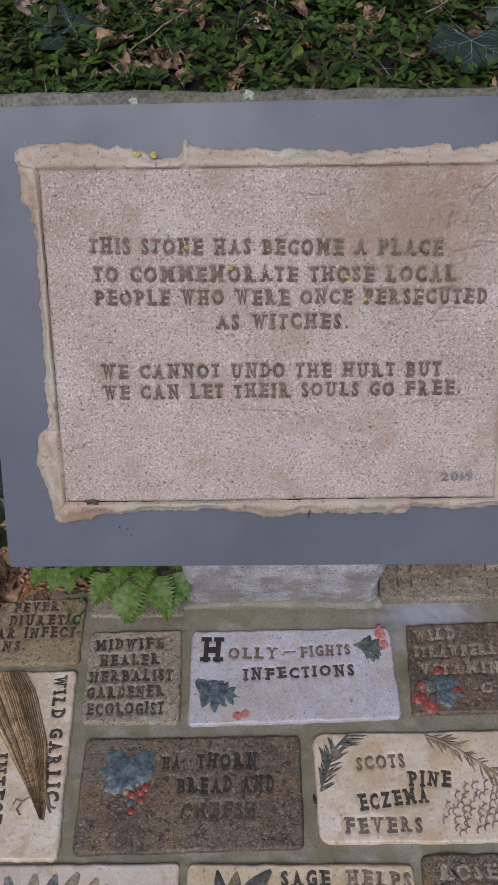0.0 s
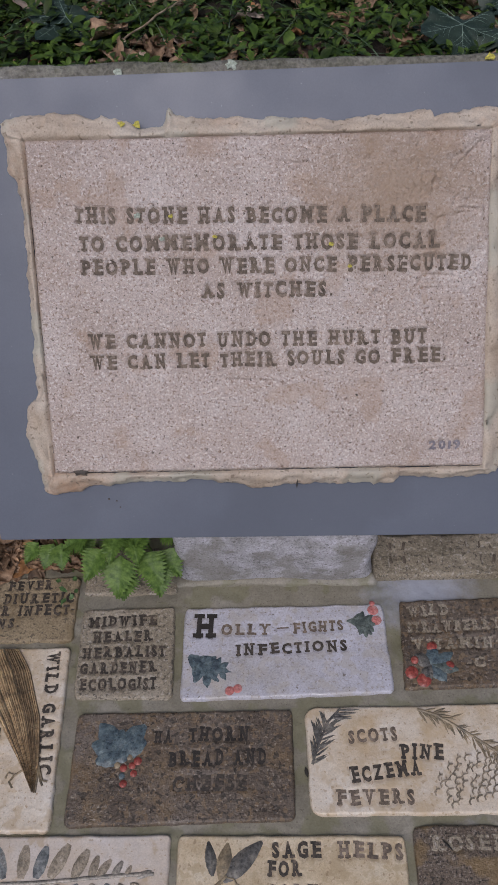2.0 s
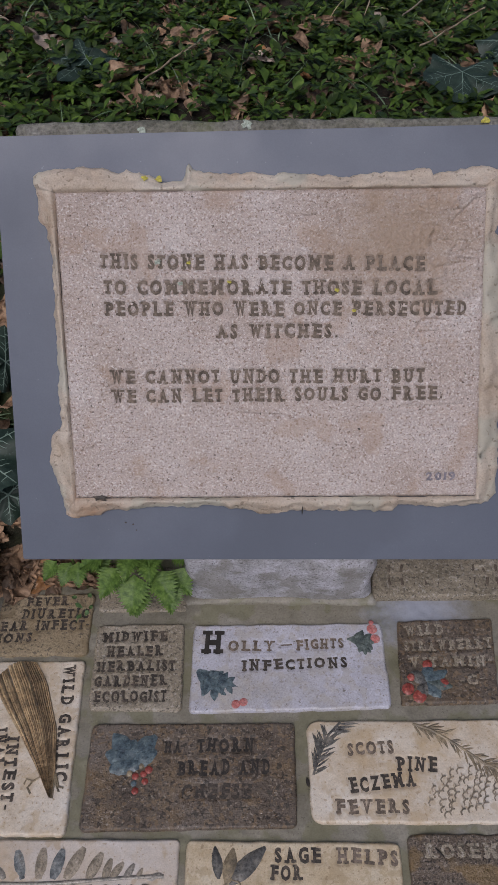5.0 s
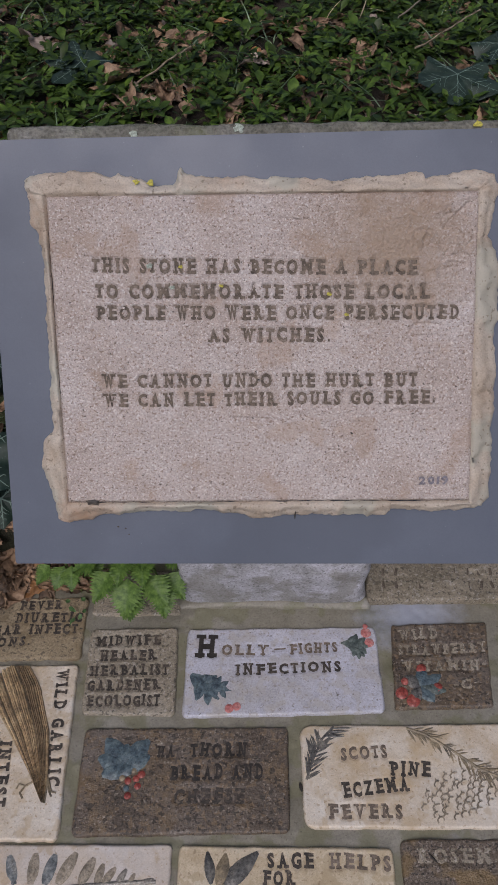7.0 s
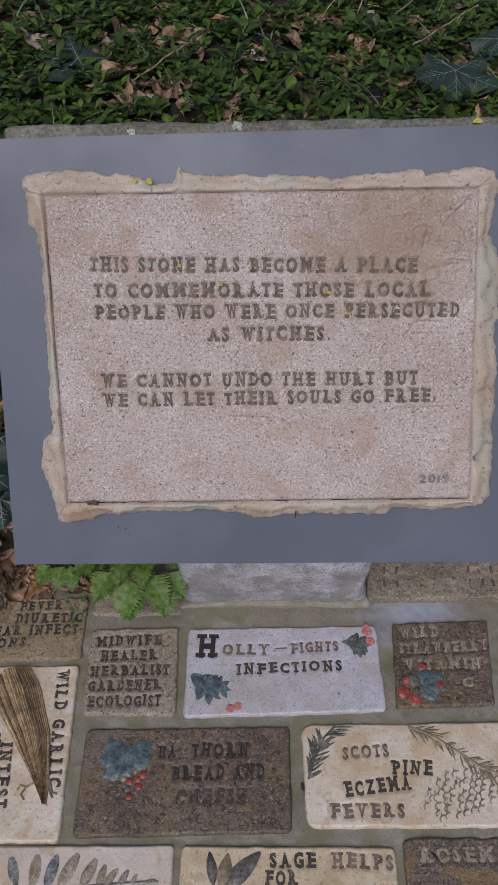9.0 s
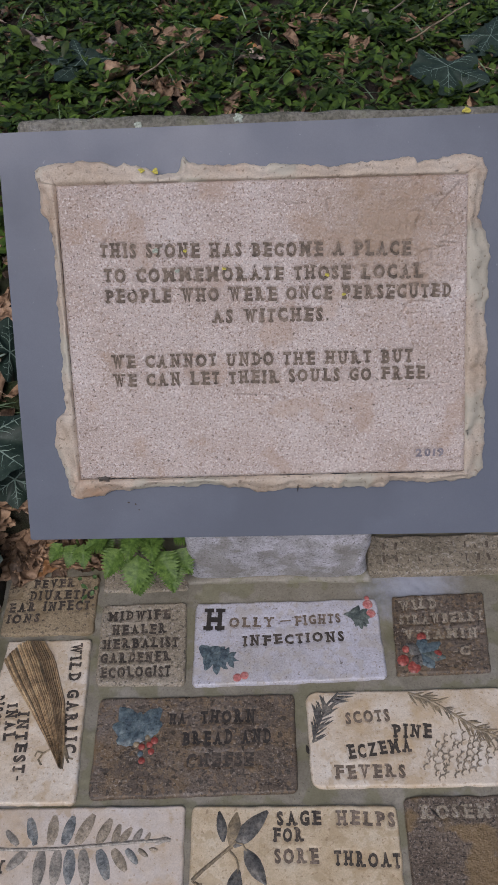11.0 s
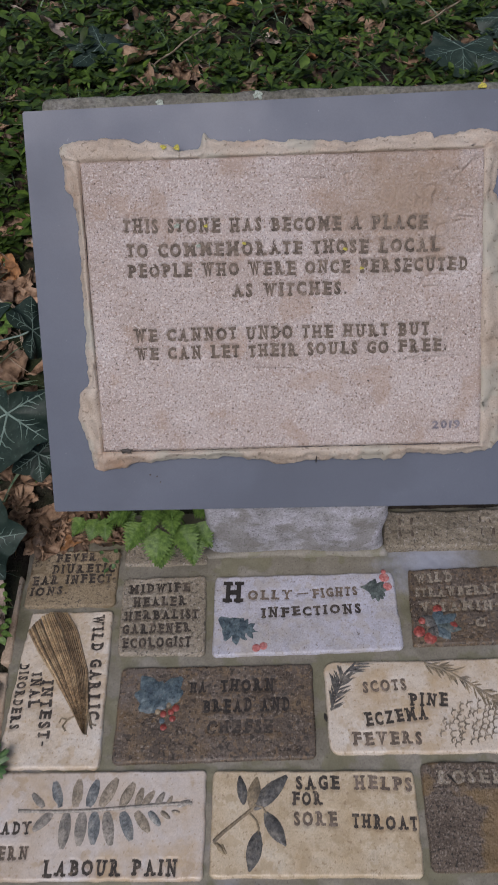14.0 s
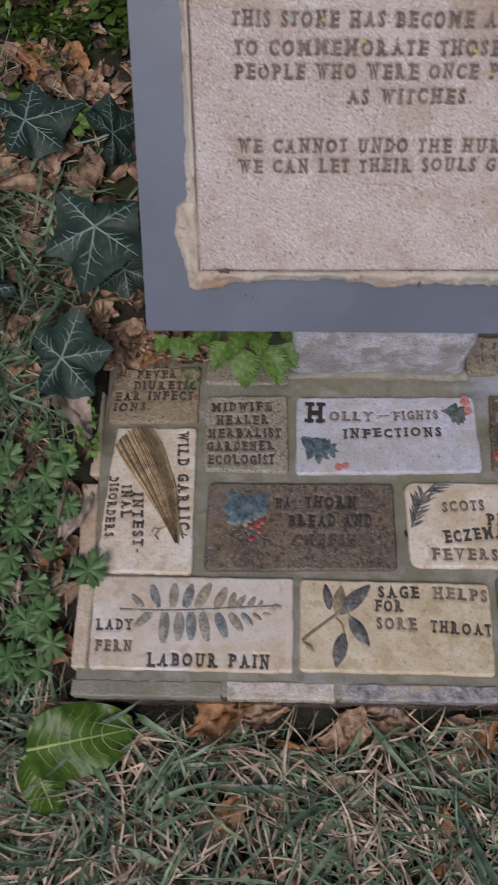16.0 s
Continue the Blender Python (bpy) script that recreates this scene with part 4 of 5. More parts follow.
    made = [(t, *stamp_line(t, a, b, c, d, 0.0118 if t != "2019" else 0.0075, 0.035, seed=n + 40), mt) for n, (t, a, b, c, d, mt) in enumerate(texts)]
    Zp = 0.0007 * value_noise(ny, nx, 6, 90) + 0.00055 * value_noise(ny, nx, 40, 91) + 0.0003 * value_noise(ny, nx, 130, 92)
    Zp = Zp + (1 - np.abs(value_noise(ny, nx, 26, 93))) ** 3 * 0.0016 * np.clip((U - 0.4) / 0.1, 0, 1) * np.clip((V - 0.15) / 0.08, 0, 1)
    scratches = (
        ((0.4007, 0.2550), (0.4032, 0.2390)),
        ((0.5177, 0.2642), (0.4969, 0.2433)),
        ((0.4803, 0.2324), (0.4848, 0.2422), (0.4874, 0.2382), (0.4808, 0.2305)),
        ((0.4990, 0.2213), (0.5061, 0.2259)),
        ((0.5054, 0.2140), (0.5178, 0.2121), (0.5007, 0.2094)),
        ((0.3556, 0.2531), (0.3751, 0.2503), (0.3812, 0.2524)),
        ((0.4705, 0.1525), (0.4752, 0.1611), (0.5002, 0.1606)),
        ((0.4730, 0.1500), (0.4906, 0.1508)),
        ((0.3124, 0.0773), (0.3513, 0.0752)),
        ((0.4783, 0.0635), (0.4815, 0.0818)),
        ((0.4571, 0.0823), (0.5161, 0.0838)),
    )
    cracks = []
    for line in scratches:
        for (ax, ay), (bx, by) in zip(line, line[1:]):
            d = Vector((bx - ax, by - ay))
            n = Vector((-d.y, d.x)).normalized() * 0.0006
            cracks.append((np.array([(ax - n.x, ay - n.y), (bx - n.x, by - n.y), (bx + n.x, by + n.y), (ax + n.x, ay + n.y)]), [(0, 1, 2), (0, 2, 3)]))
    worn = np.clip((U - 0.36) / 0.12, 0, 1) * np.clip((V - 0.1) / 0.06, 0, 1)
    Zp = Zp - (1 - np.abs(value_noise(ny, nx, 30, 95))) ** 9 * 0.0013 * worn * (value_noise(ny, nx, 9, 96) > -0.1)
    Zp = Zp + 0.00035 * value_noise(ny, nx, 230, 97) - 0.0016 * (value_noise(ny, nx, 210, 98) > 0.86)
    skin = Zp.copy()
    Zp -= 0.0014 * press_mask((ny, nx), ((x1 - x0) / (nx - 1), (y1 - y0) / (ny - 1)), (x0, y0), cracks)
    Zp -= 0.0012 * press_mask((ny, nx), ((x1 - x0) / (nx - 1), (y1 - y0) / (ny - 1)), (x0, y0), [(p, t) for _, p, t, _ in made])
    edge = np.minimum(np.minimum(U - x0, x1 - U), np.minimum(V - y0, y1 - V))
    Zp -= 0.003 * np.clip(1 - edge / 0.0028, 0, 1) ** 1.5
    panel = part("clay_panel", grid_mesh("clay_panel", U + np.clip((U - 0.517) / 0.0085, 0, 1) * 0.0075 * (y1 - V) / (y1 - y0), V, Zp, -0.013, M["clay"]), top, "pinkish buff grainy clay panel with stamped text")
    for text, pts, tris, mt in made:
        zi = skin[((pts[:, 1] - y0) / (y1 - y0) * (ny - 1)).round().astype(int), ((pts[:, 0] - x0) / (x1 - x0) * (nx - 1)).round().astype(int)]
        part("stamped_lettering", mesh_of("stamped_lettering", [(a, b, c - 0.0002) for (a, b), c in zip(pts, zi)], tris, M[mt], False), panel, "stamped text reading " + text.lower())
    return top


build_memorial()
# ---- plants and litter ----
def soil(x, y):
    return ground_z(x, y)


class Heap:
    """Gathers many small pieces into one mesh."""

    def __init__(self):
        self.v, self.f = [], []

    def add(self, verts, faces):
        n = len(self.v)
        self.v += verts
        self.f += [tuple(n + i for i in q) for q in faces]

    def mesh(self, name, material):
        return mesh_of(name, self.v, self.f, material)


def strip_leaf(length, width, n=6, shape=0.7, curl=0.0, fold=0.2, wave=0.0, serr=0.0, across=2, rng=random, tip=1.0):
    """A leaf or blade along +x, rooted at 0: width profile, droop, fold along the midrib, waves and teeth."""
    verts, faces = [], []
    c = 2 * across + 1
    ph = rng.random() * 6.3
    for i in range(n + 1):
        t = i / n
        half = width / 2 * (math.sin(math.pi * min(0.985, max(0.03, t ** shape))) ** tip)
        if serr and i % 2:
            half *= 1 - serr
        a = curl * t
        x = length * (math.sin(a) / curl if abs(curl) > 1e-4 else t)
        z = -length * ((1 - math.cos(a)) / curl if abs(curl) > 1e-4 else 0)
        for j in range(c):
            s = j / across - 1
            verts.append(Vector((x - (abs(s) * serr * length / n if serr else 0), s * half * math.cos(fold), z + abs(s) * half * math.sin(fold) + wave * math.sin(ph + t * 9 + s * 2.5) * abs(s))))
    for i in range(n):
        for j in range(c - 1):
            a = i * c + j
            faces.append((a, a + 1, a + c + 1, a + c))
    return verts, faces


def put(verts, m):
    return [m @ v for v in verts]


def crumpled(length, width, rng, rough=0.25, lobes=0):
    """A dry leaf, curled and puckered, along +x with its middle at 0."""
    nx, ny = (11, 7) if length < 0.05 else (20, 12)
    seed = rng.uniform(0, 90)
    k1, k2 = rng.uniform(0.2, 1.6), rng.uniform(-0.8, 1.0)
    verts, faces = [], []
    for i in range(nx + 1):
        t = i / nx
        half = width / 2 * math.sin(math.pi * min(0.98, max(0.04, t ** 0.85)))
        if lobes:
            half *= 0.72 + 0.28 * math.cos(t * lobes * 6.283)
        for j in range(ny + 1):
            s = j / ny * 2 - 1
            x, y = (t - 0.5) * length, s * half
            z = k1 * y * y / width + k2 * x * x / length
            p = Vector((x, y, z))
            q = noise.noise_vector(Vector((x / length * 2.6, s * 1.6, seed)))
            q2 = noise.noise_vector(Vector((x / length * 8, s * 5, seed + 7)))
            q3 = noise.noise_vector(Vector((x / length * 17, s * 11, seed + 3)))
            verts.append(p + q * rough * width + q2 * rough * 0.5 * width + q3 * rough * (0.12 + 0.2 * (abs(s) > 0.8)) * width)
    for i in range(nx):
        for j in range(ny):
            a = i * (ny + 1) + j
            faces.append((a, a + 1, a + ny + 2, a + ny + 1))
    return verts, faces


# (angle in degrees, reach) of the tips and sinuses of an ivy leaf, one side; the other mirrors it
IVY_EDGE = ((0, 1.0), (13, 0.83), (30, 0.69), (47, 0.76), (60, 0.93), (73, 0.8), (96, 0.66), (116, 0.7), (130, 0.74), (146, 0.56), (168, 0.36), (180, 0.26))
IVY_VEINS = (0, 60, 128, 232, 300)


def palmate(radius, rng, lobes=0, dish=0.12, n=96):
    """A leaf round its stalk at 0, first lobe along +x: an ivy leaf, or with lobes a round crenate one."""
    verts, faces = [Vector((0, 0, 0))], []
    ph = rng.random() * 6
    outline = []
    for i in range(n):
        a = 2 * math.pi * i / n
        if lobes:
            part_of = abs(math.sin(a * lobes / 2))
            r = (1 - 0.36 * part_of ** 9) * (1 - 0.17 * (0.5 - 0.5 * math.cos(a * lobes * 3))) * (0.92 + 0.08 * math.cos(a))
            if abs(a - math.pi) < 0.3:
                r *= 0.35 + 0.65 * abs(a - math.pi) / 0.3
        else:
            deg = math.degrees(a)
            deg = deg if deg <= 180 else 360 - deg
            r = float(np.interp(deg, [e[0] for e in IVY_EDGE], [e[1] for e in IVY_EDGE])) * (1 + 0.06 * math.sin(a * 2 + ph))
        outline.append(r * radius * (1 + 0.04 * math.sin(3 * a + ph) + 0.02 * math.sin(11 * a + ph)))
    for k in (0.25, 0.5, 0.75, 1.0):
        for i in range(n):
            a = 2 * math.pi * i / n
            r = outline[i] * k
            fold = math.cos(a * lobes) if lobes else math.cos(a * 6 + 0.4 * math.sin(ph))
            z = dish * radius * (k * k) * (0.5 * fold + 0.6 * math.sin(2 * a + ph)) - 0.3 * dish * radius * k * k
            verts.append(Vector((r * math.cos(a), r * math.sin(a), z)))
    for i in range(n):
        faces.append((0, 1 + i, 1 + (i + 1) % n))
    for k in range(3):
        for i in range(n):
            a, b = 1 + k * n + i, 1 + k * n + (i + 1) % n
            faces.append((a, a + n, b + n, b))
    return verts, faces


def vein_net(verts, n, angles, width, side=True):
    """Raised veins on a palmate leaf, from the stalk out along each angle with side veins."""
    out, faces = [], []

    def at(a, k):
        k = min(0.97, max(0.0, k)) * 4
        i = int(a / (2 * math.pi) * n + 0.5) % n
        k0 = int(k)
        p = verts[0] if k0 == 0 else verts[1 + (k0 - 1) * n + i]
        q = verts[1 + min(3, k0) * n + i]
        return p.lerp(q, k - k0)

    def line(pts, w0):
        m = len(out)
        for i, p in enumerate(pts):
            d = (pts[min(i + 1, len(pts) - 1)] - pts[max(0, i - 1)])
            d.z = 0
            d = d.normalized() if d.length else Vector((1, 0, 0))
            s = Vector((-d.y, d.x, 0)) * w0 * (1 - 0.75 * i / (len(pts) - 1)) / 2
            up = Vector((0, 0, width * 0.4))
            out.extend((p - s + up * 0.3, p + up, p + s + up * 0.3))
        for i in range(len(pts) - 1):
            for j in range(2):
                faces.append((m + 3 * i + j, m + 3 * i + j + 1, m + 3 * i + j + 4, m + 3 * i + j + 3))

    for deg in angles:
        a = radians(deg)
        line([at(a, k / 8 * 0.95) for k in range(9)], width)
        if side:
            for k0, da in ((0.2, 0.4), (0.28, -0.4), (0.42, 0.32), (0.5, -0.32), (0.66, 0.18), (0.74, -0.18)):
                line([at(a + da * t, k0 + (0.93 - k0) * 0.62 * t) for t in (0, 0.25, 0.5, 0.75, 1.0)], width * 0.62)
    return out, faces


def frame_at(x, y, z, yaw, pitch=0.0, roll=0.0):
    """A leaf's own frame: yaw about up, then nose down by pitch, then roll."""
    return pose(x, y, z) @ pose(0, 0, 0, 0, 0, yaw) @ pose(0, 0, 0, 0, pitch, 0) @ pose(0, 0, 0, roll, 0, 0)


def in_bed(x, y, pad=0.0):
    return 0.012 - pad < x < 0.7 and -0.002 - pad < y < 0.45


def behind_stone(x, y):
    return 0.09 < x < 0.61 and 0.3 < y < 0.66


# ivy leaves: blade and pale veins
def ivy(x, y, z, yaw, radius, pitch=0.0, roll=0.0, seed=1, veins=0.0021, label="dark green ivy leaf with pale veins on the litter"):
    rng = random.Random(seed)
    top = thing("ivy_leaf", label, "leaf", "ivy leaves", m=frame_at(x, y, z, yaw, pitch, roll))
    v, f = palmate(radius * 1.1, rng, dish=0.16, n=120)
    part("blade", mesh_of("blade", v, f, M["ivy"]), top)
    vv, vf = vein_net(v, 120, IVY_VEINS, veins * 1.15)
    part("venation", mesh_of("venation", vv, vf, M["ivy_vein"]), top, "pale grey-green raised veins")
    pts = [Vector((0, 0, -0.0005)), Vector((-radius * 0.16, 0, -0.016)), Vector((-radius * 0.22, 0.004, -0.05))]
    hv, hf = [], []
    for i, p in enumerate(pts):
        for k in range(5):
            a = 2 * math.pi * k / 5
            hv.append(p + Vector((0, math.cos(a), math.sin(a))) * 0.0012)
    for i in range(2):
        for k in range(5):
            hf.append((i * 5 + k, i * 5 + (k + 1) % 5, (i + 1) * 5 + (k + 1) % 5, (i + 1) * 5 + k))
    part("stalk", mesh_of("stalk", hv, hf, M["ivy_vein"]), top)
    return top


ivy(0.043, 0.439, 0.258, -96, 0.063, pitch=18, roll=4, seed=1, label="large dark ivy leaf with a net of pale veins")
ivy(-0.008, 0.349, 0.146, 14, 0.056, pitch=4, roll=14, seed=2)
ivy(-0.05, 0.585, 0.262, 28, 0.058, pitch=10, roll=10, seed=3)
ivy(0.05, 0.565, 0.262, 62, 0.045, pitch=24, roll=55, seed=4, veins=0.0014, label="folded dark ivy leaf beside the slate")
ivy(0.066, 0.425, 0.205, -80, 0.032, pitch=26, roll=0, seed=5, veins=0.0015, label="small dark ivy leaf beside the slate")
ivy(0.612, 1.03, 0.352, -95, 0.06, pitch=12, roll=-6, seed=6, veins=0.0008, label="dark ivy leaf behind the stone")
ivy(0.69, 1.12, 0.352, -60, 0.055, pitch=8, roll=8, seed=7, veins=0.0008, label="dark ivy leaf behind the stone")
ivy(0.085, 1.09, 0.35, -120, 0.055, pitch=8, roll=-8, seed=8, veins=0.0008, label="dark ivy leaf half hidden in ground cover")
ivy(-0.1, 0.42, 0.17, 150, 0.045, pitch=6, roll=8, seed=9)


# nettle tuft between bed and slate
def nettle_leaf(length, width, rng, teeth=11, curl=0.55):
    """A broad leaf along +x with saw teeth, pleated between its side veins, drooping to the tip."""
    rows, c = teeth * 2, 9
    verts, faces = [], []
    ph = rng.random() * 6
    for i in range(rows + 1):
        t = i / rows
        half = width / 2 * float(np.interp(t, (0, 0.06, 0.2, 0.34, 0.55, 0.8, 1.0), (0.34, 0.74, 1.0, 0.99, 0.76, 0.36, 0.02)))
        for j in range(c):
            f = j / (c - 1) * 2 - 1
            edge = abs(f) > 0.99
            reach = half * (1.14 if i % 2 else 0.74) if edge else half * 0.82
            x = length * (t - 0.02) + abs(f) * length * 0.1 + (length * 0.05 if edge and i % 2 else 0)
            pleat = 0.0016 * math.cos((t * teeth * 0.8 - abs(f) * 0.9) * 2 * math.pi) * abs(f) ** 0.6
            verts.append(Vector((x * math.cos(curl * t * 0.5), f * reach, -length * curl * t * t * 0.45 + 0.16 * abs(f) * half + pleat + 0.0012 * math.sin(ph + 7 * t) * abs(f))))
    for i in range(rows):
        for j in range(c - 1):
            a = i * c + j
            faces.append((a, a + 1, a + c + 1, a + c))
    return verts, faces


def nettle():
    top = thing("nettle", "bright green toothed nettle tuft below the slate", "weed", m=pose(0.2, 0.392, 0.055))
    rng = random.Random(4)
    clump = (
        (-0.002, -0.022, 0.078, -92, 0.044, 18), (0.022, -0.018, 0.078, -62, 0.04, 16), (-0.022, -0.016, 0.082, -125, 0.038, 14), (-0.034, -0.004, 0.086, -165, 0.034, 12), (0.038, -0.012, 0.07, -50, 0.036, 22),
        (0.012, -0.006, 0.094, -85, 0.034, 4), (-0.012, -0.004, 0.094, -110, 0.034, 4), (0.03, 0.002, 0.09, -20, 0.034, 8), (0.004, 0.006, 0.1, -75, 0.03, 0), (-0.024, 0.008, 0.096, -150, 0.032, 4),
        (0.026, 0.01, 0.096, 15, 0.03, 4), (0.0, 0.014, 0.1, 80, 0.034, 2), (0.034, -0.024, 0.062, -80, 0.034, 26), (0.006, -0.03, 0.066, -100, 0.034, 28))
    fringe = (
        (-0.066, -0.002, 0.072, -85, 0.028, 14), (-0.084, 0.0, 0.068, -105, 0.028, 14), (-0.1, 0.004, 0.064, -130, 0.026, 14), (-0.052, 0.004, 0.076, -65, 0.028, 10), (-0.074, 0.01, 0.074, 60, 0.028, 6))
    specs = [(x + rng.uniform(-0.006, 0.006), y, z, yaw, l, l * 0.86, pitch) for x, y, z, yaw, l, pitch in clump + fringe]
    for x, y, z, yaw, l, w, pitch in specs:
        v, f = nettle_leaf(l * 0.92, w * 1.02, rng)
        ob = part("leaf", mesh_of("leaf", v, f, M["nettle"]), top)
        ob.matrix_basis = frame_at(x, y, z, yaw + rng.uniform(-6, 6), pitch, rng.uniform(-14, 14))
    for x, y, h in ((0.0, 0.0, 0.1), (0.02, 0.002, 0.085), (-0.075, 0.006, 0.068)):
        v, f = [], []
        for i in range(6):
            for k in range(6):
                a = 2 * math.pi * k / 6
                v.append(Vector((x + 0.0016 * math.cos(a) + 0.004 * math.sin(i), y + 0.0016 * math.sin(a), -0.01 + (h + 0.01) * i / 5)))
        for i in range(5):
            for k in range(6):
                f.append((i * 6 + k, i * 6 + (k + 1) % 6, (i + 1) * 6 + (k + 1) % 6, (i + 1) * 6 + k))
        part("stem", mesh_of("stem", v, f, M["nettle"]), top)


nettle()


# dock at the front corner
def dock():
    top = thing("dock_plant", "glossy green dock leaves at the bed's corner", "weed", m=pose(-0.02, -0.055, -0.012))
    rng = random.Random(9)
    for x, y, z, yaw, l, w, pitch, roll in ((-0.005, 0.004, 0.034, 12, 0.112, 0.075, 0, 8), (0.0, -0.002, 0.03, -62, 0.062, 0.044, 8, -10)):
        v, f = strip_leaf(l, w, 30, 0.8, 0.35, 0.05, 0.005, 0.0, 6, rng, 0.36)
        c = 13
        for i in range(31):
            for k in range(c):
                out = abs(k / 6 - 1)
                v[i * c + k].z += 0.0011 * math.cos((i / 30 * 8 - out * 1.1) * 2 * math.pi) * out ** 0.5
        m = frame_at(x, y, z, yaw, pitch, roll)
        leaf = part("leaf", mesh_of("leaf", v, f, M["dock"]), top)
        leaf.matrix_basis = m
        mv, mf = [], []

        def vein(points, hw):
            n = len(mv)
            for i, p in enumerate(points):
                d = (points[min(i + 1, len(points) - 1)] - points[max(0, i - 1)]).normalized()
                across = Vector((-d.y, d.x, 0)) * hw * (1 - 0.7 * i / len(points))
                mv.extend((p - across + Vector((0, 0, 0.0003)), p + Vector((0, 0, 0.0012)), p + across + Vector((0, 0, 0.0003))))
            for i in range(len(points) - 1):
                for q in range(2):
                    mf.append((n + i * 3 + q, n + i * 3 + q + 1, n + i * 3 + q + 4, n + i * 3 + q + 3))

        vein([v[i * c + 6] for i in range(29)], 0.0017)
        for root in range(3, 24, 3):
            for way in (-1, 1):
                vein([v[min(29, root + k * (4 if k > 3 else 3) // 4) * c + 6 + way * k] for k in range(6)], 0.0006)
        part("midrib", mesh_of("midrib", mv, mf, M["dock_vein"]), leaf, "pale midrib with side veins")
    hv, hf = strip_leaf(0.05, 0.006, 6, 0.4, 0.9, 0.6, 0, 0, 1, rng)
    ob = part("stalk", mesh_of("stalk", hv, hf, M["dock_vein"]), top)
    ob.matrix_basis = frame_at(0.0, 0.0, 0.028, 200, 20)


dock()


# soft lobed leaves along the left edge
def lobed(x, y, z, radius, seed, label="soft green lobed weed leaf on the bed's edge", yaw=None):
    rng = random.Random(seed)
    top = thing("lobed_leaf", label, "leaf", "lobed weed leaves", m=frame_at(x, y, z, rng.uniform(0, 360) if yaw is None else yaw, rng.uniform(-12, 12), rng.uniform(-12, 12)))
    v, f = palmate(radius, rng, lobes=7, dish=0.2, n=126)
    part("blade", mesh_of("blade", v, f, M["geranium"]), top)
    vv, vf = vein_net(v, 126, [k * 360 / 7 for k in range(7)], radius * 0.03, False)
    part("venation", mesh_of("venation", vv, vf, M["geranium"]), top)
    hv, hf = strip_leaf(max(0.03, z - soil(x, y) + 0.015), 0.003, 5, 0.4, 0.5, 0.5, 0, 0, 1, rng)
    ob = part("stalk", mesh_of("stalk", hv, hf, M["geranium"]), top)
    ob.matrix_basis = frame_at(0, 0, -0.0005, 180, 60)
    return top


lobed(0.03, 0.129, 0.07, 0.026, 3, "soft green lobed leaf lying over the brick edge")
for k, (x, y, r) in enumerate(((-0.03, 0.235, 0.024), (-0.005, 0.245, 0.018), (-0.055, 0.175, 0.022), (-0.04, 0.08, 0.024), (-0.008, 0.056, 0.02), (-0.055, 0.04, 0.022), (-0.075, 0.12, 0.022),
                               (-0.03, 0.12, 0.017), (-0.07, 0.25, 0.022), (-0.015, 0.19, 0.016), (-0.085, 0.2, 0.02), (-0.04, 0.28, 0.016), (-0.02, 0.09, 0.02), (-0.06, 0.145, 0.02), (-0.02, 0.03, 0.018), (-0.045, 0.205, 0.02), (-0.09, 0.07, 0.022), (-0.075, 0.0, 0.02), (-0.015, 0.155, 0.015))):
    lobed(x, y, soil(x, y) + 0.028 + 0.006 * (k % 3), r, 20 + k, "soft green lobed weed leaf beside the bed")
rng = random.Random(77)
for k in range(34):
    x, y = rng.uniform(-0.11, 0.0), rng.uniform(0.02, 0.27)
    lobed(x, y, soil(x, y) + rng.uniform(0.012, 0.03), rng.uniform(0.012, 0.021), 60 + k, "soft green lobed weed leaf beside the bed")


def sprig(x, y, z, seed, material="nettle", n=9, name="small_weed", label="small yellow-green weed sprig", size=0.013):
    rng = random.Random(seed)
    top = thing(name, label, "weed", "small weeds", m=pose(x, y, z))
    for k in range(n):
        v, f = strip_leaf(size * rng.uniform(0.7, 1.2), size * 0.6, 7, 0.8, 0.4, 0.2, 0.0008, 0.12, 1, rng)
        ob = part("leaf", mesh_of("leaf", v, f, M[material]), top)
        ob.matrix_basis = frame_at(rng.uniform(-0.014, 0.014), rng.uniform(-0.014, 0.014), rng.uniform(0.004, 0.014), rng.uniform(0, 360), rng.uniform(-25, 20), rng.uniform(-20, 20))
    v, f = strip_leaf(0.03, 0.002, 4, 0.4, 0.1, 0.5, 0, 0, 1, rng)
    ob = part("stem", mesh_of("stem", v, f, M[material]), top)
    ob.matrix_basis = frame_at(0, 0, -0.016, 20, -80)


sprig(0.014, 0.272, 0.085, 1, n=12)
sprig(0.02, 0.3, 0.09, 2, n=7, size=0.01)
sprig(-0.002, 0.6, 0.24, 3, n=14, size=0.022, label="yellow-green weed rosette in the litter")
sprig(0.055, 0.452, 0.15, 4, n=6, size=0.022, label="yellow-green weed leaves under the slate edge")
sprig(0.128, 0.365, 0.064, 6, n=6, size=0.009, material="geranium")
sprig(0.035, 0.76, 0.255, 5, n=14, size=0.026, material="cover", label="green weed rosette on the bank")
sprig(-0.05, 0.82, 0.28, 7, n=16, size=0.03, material="cover", label="green weed rosette on the bank")

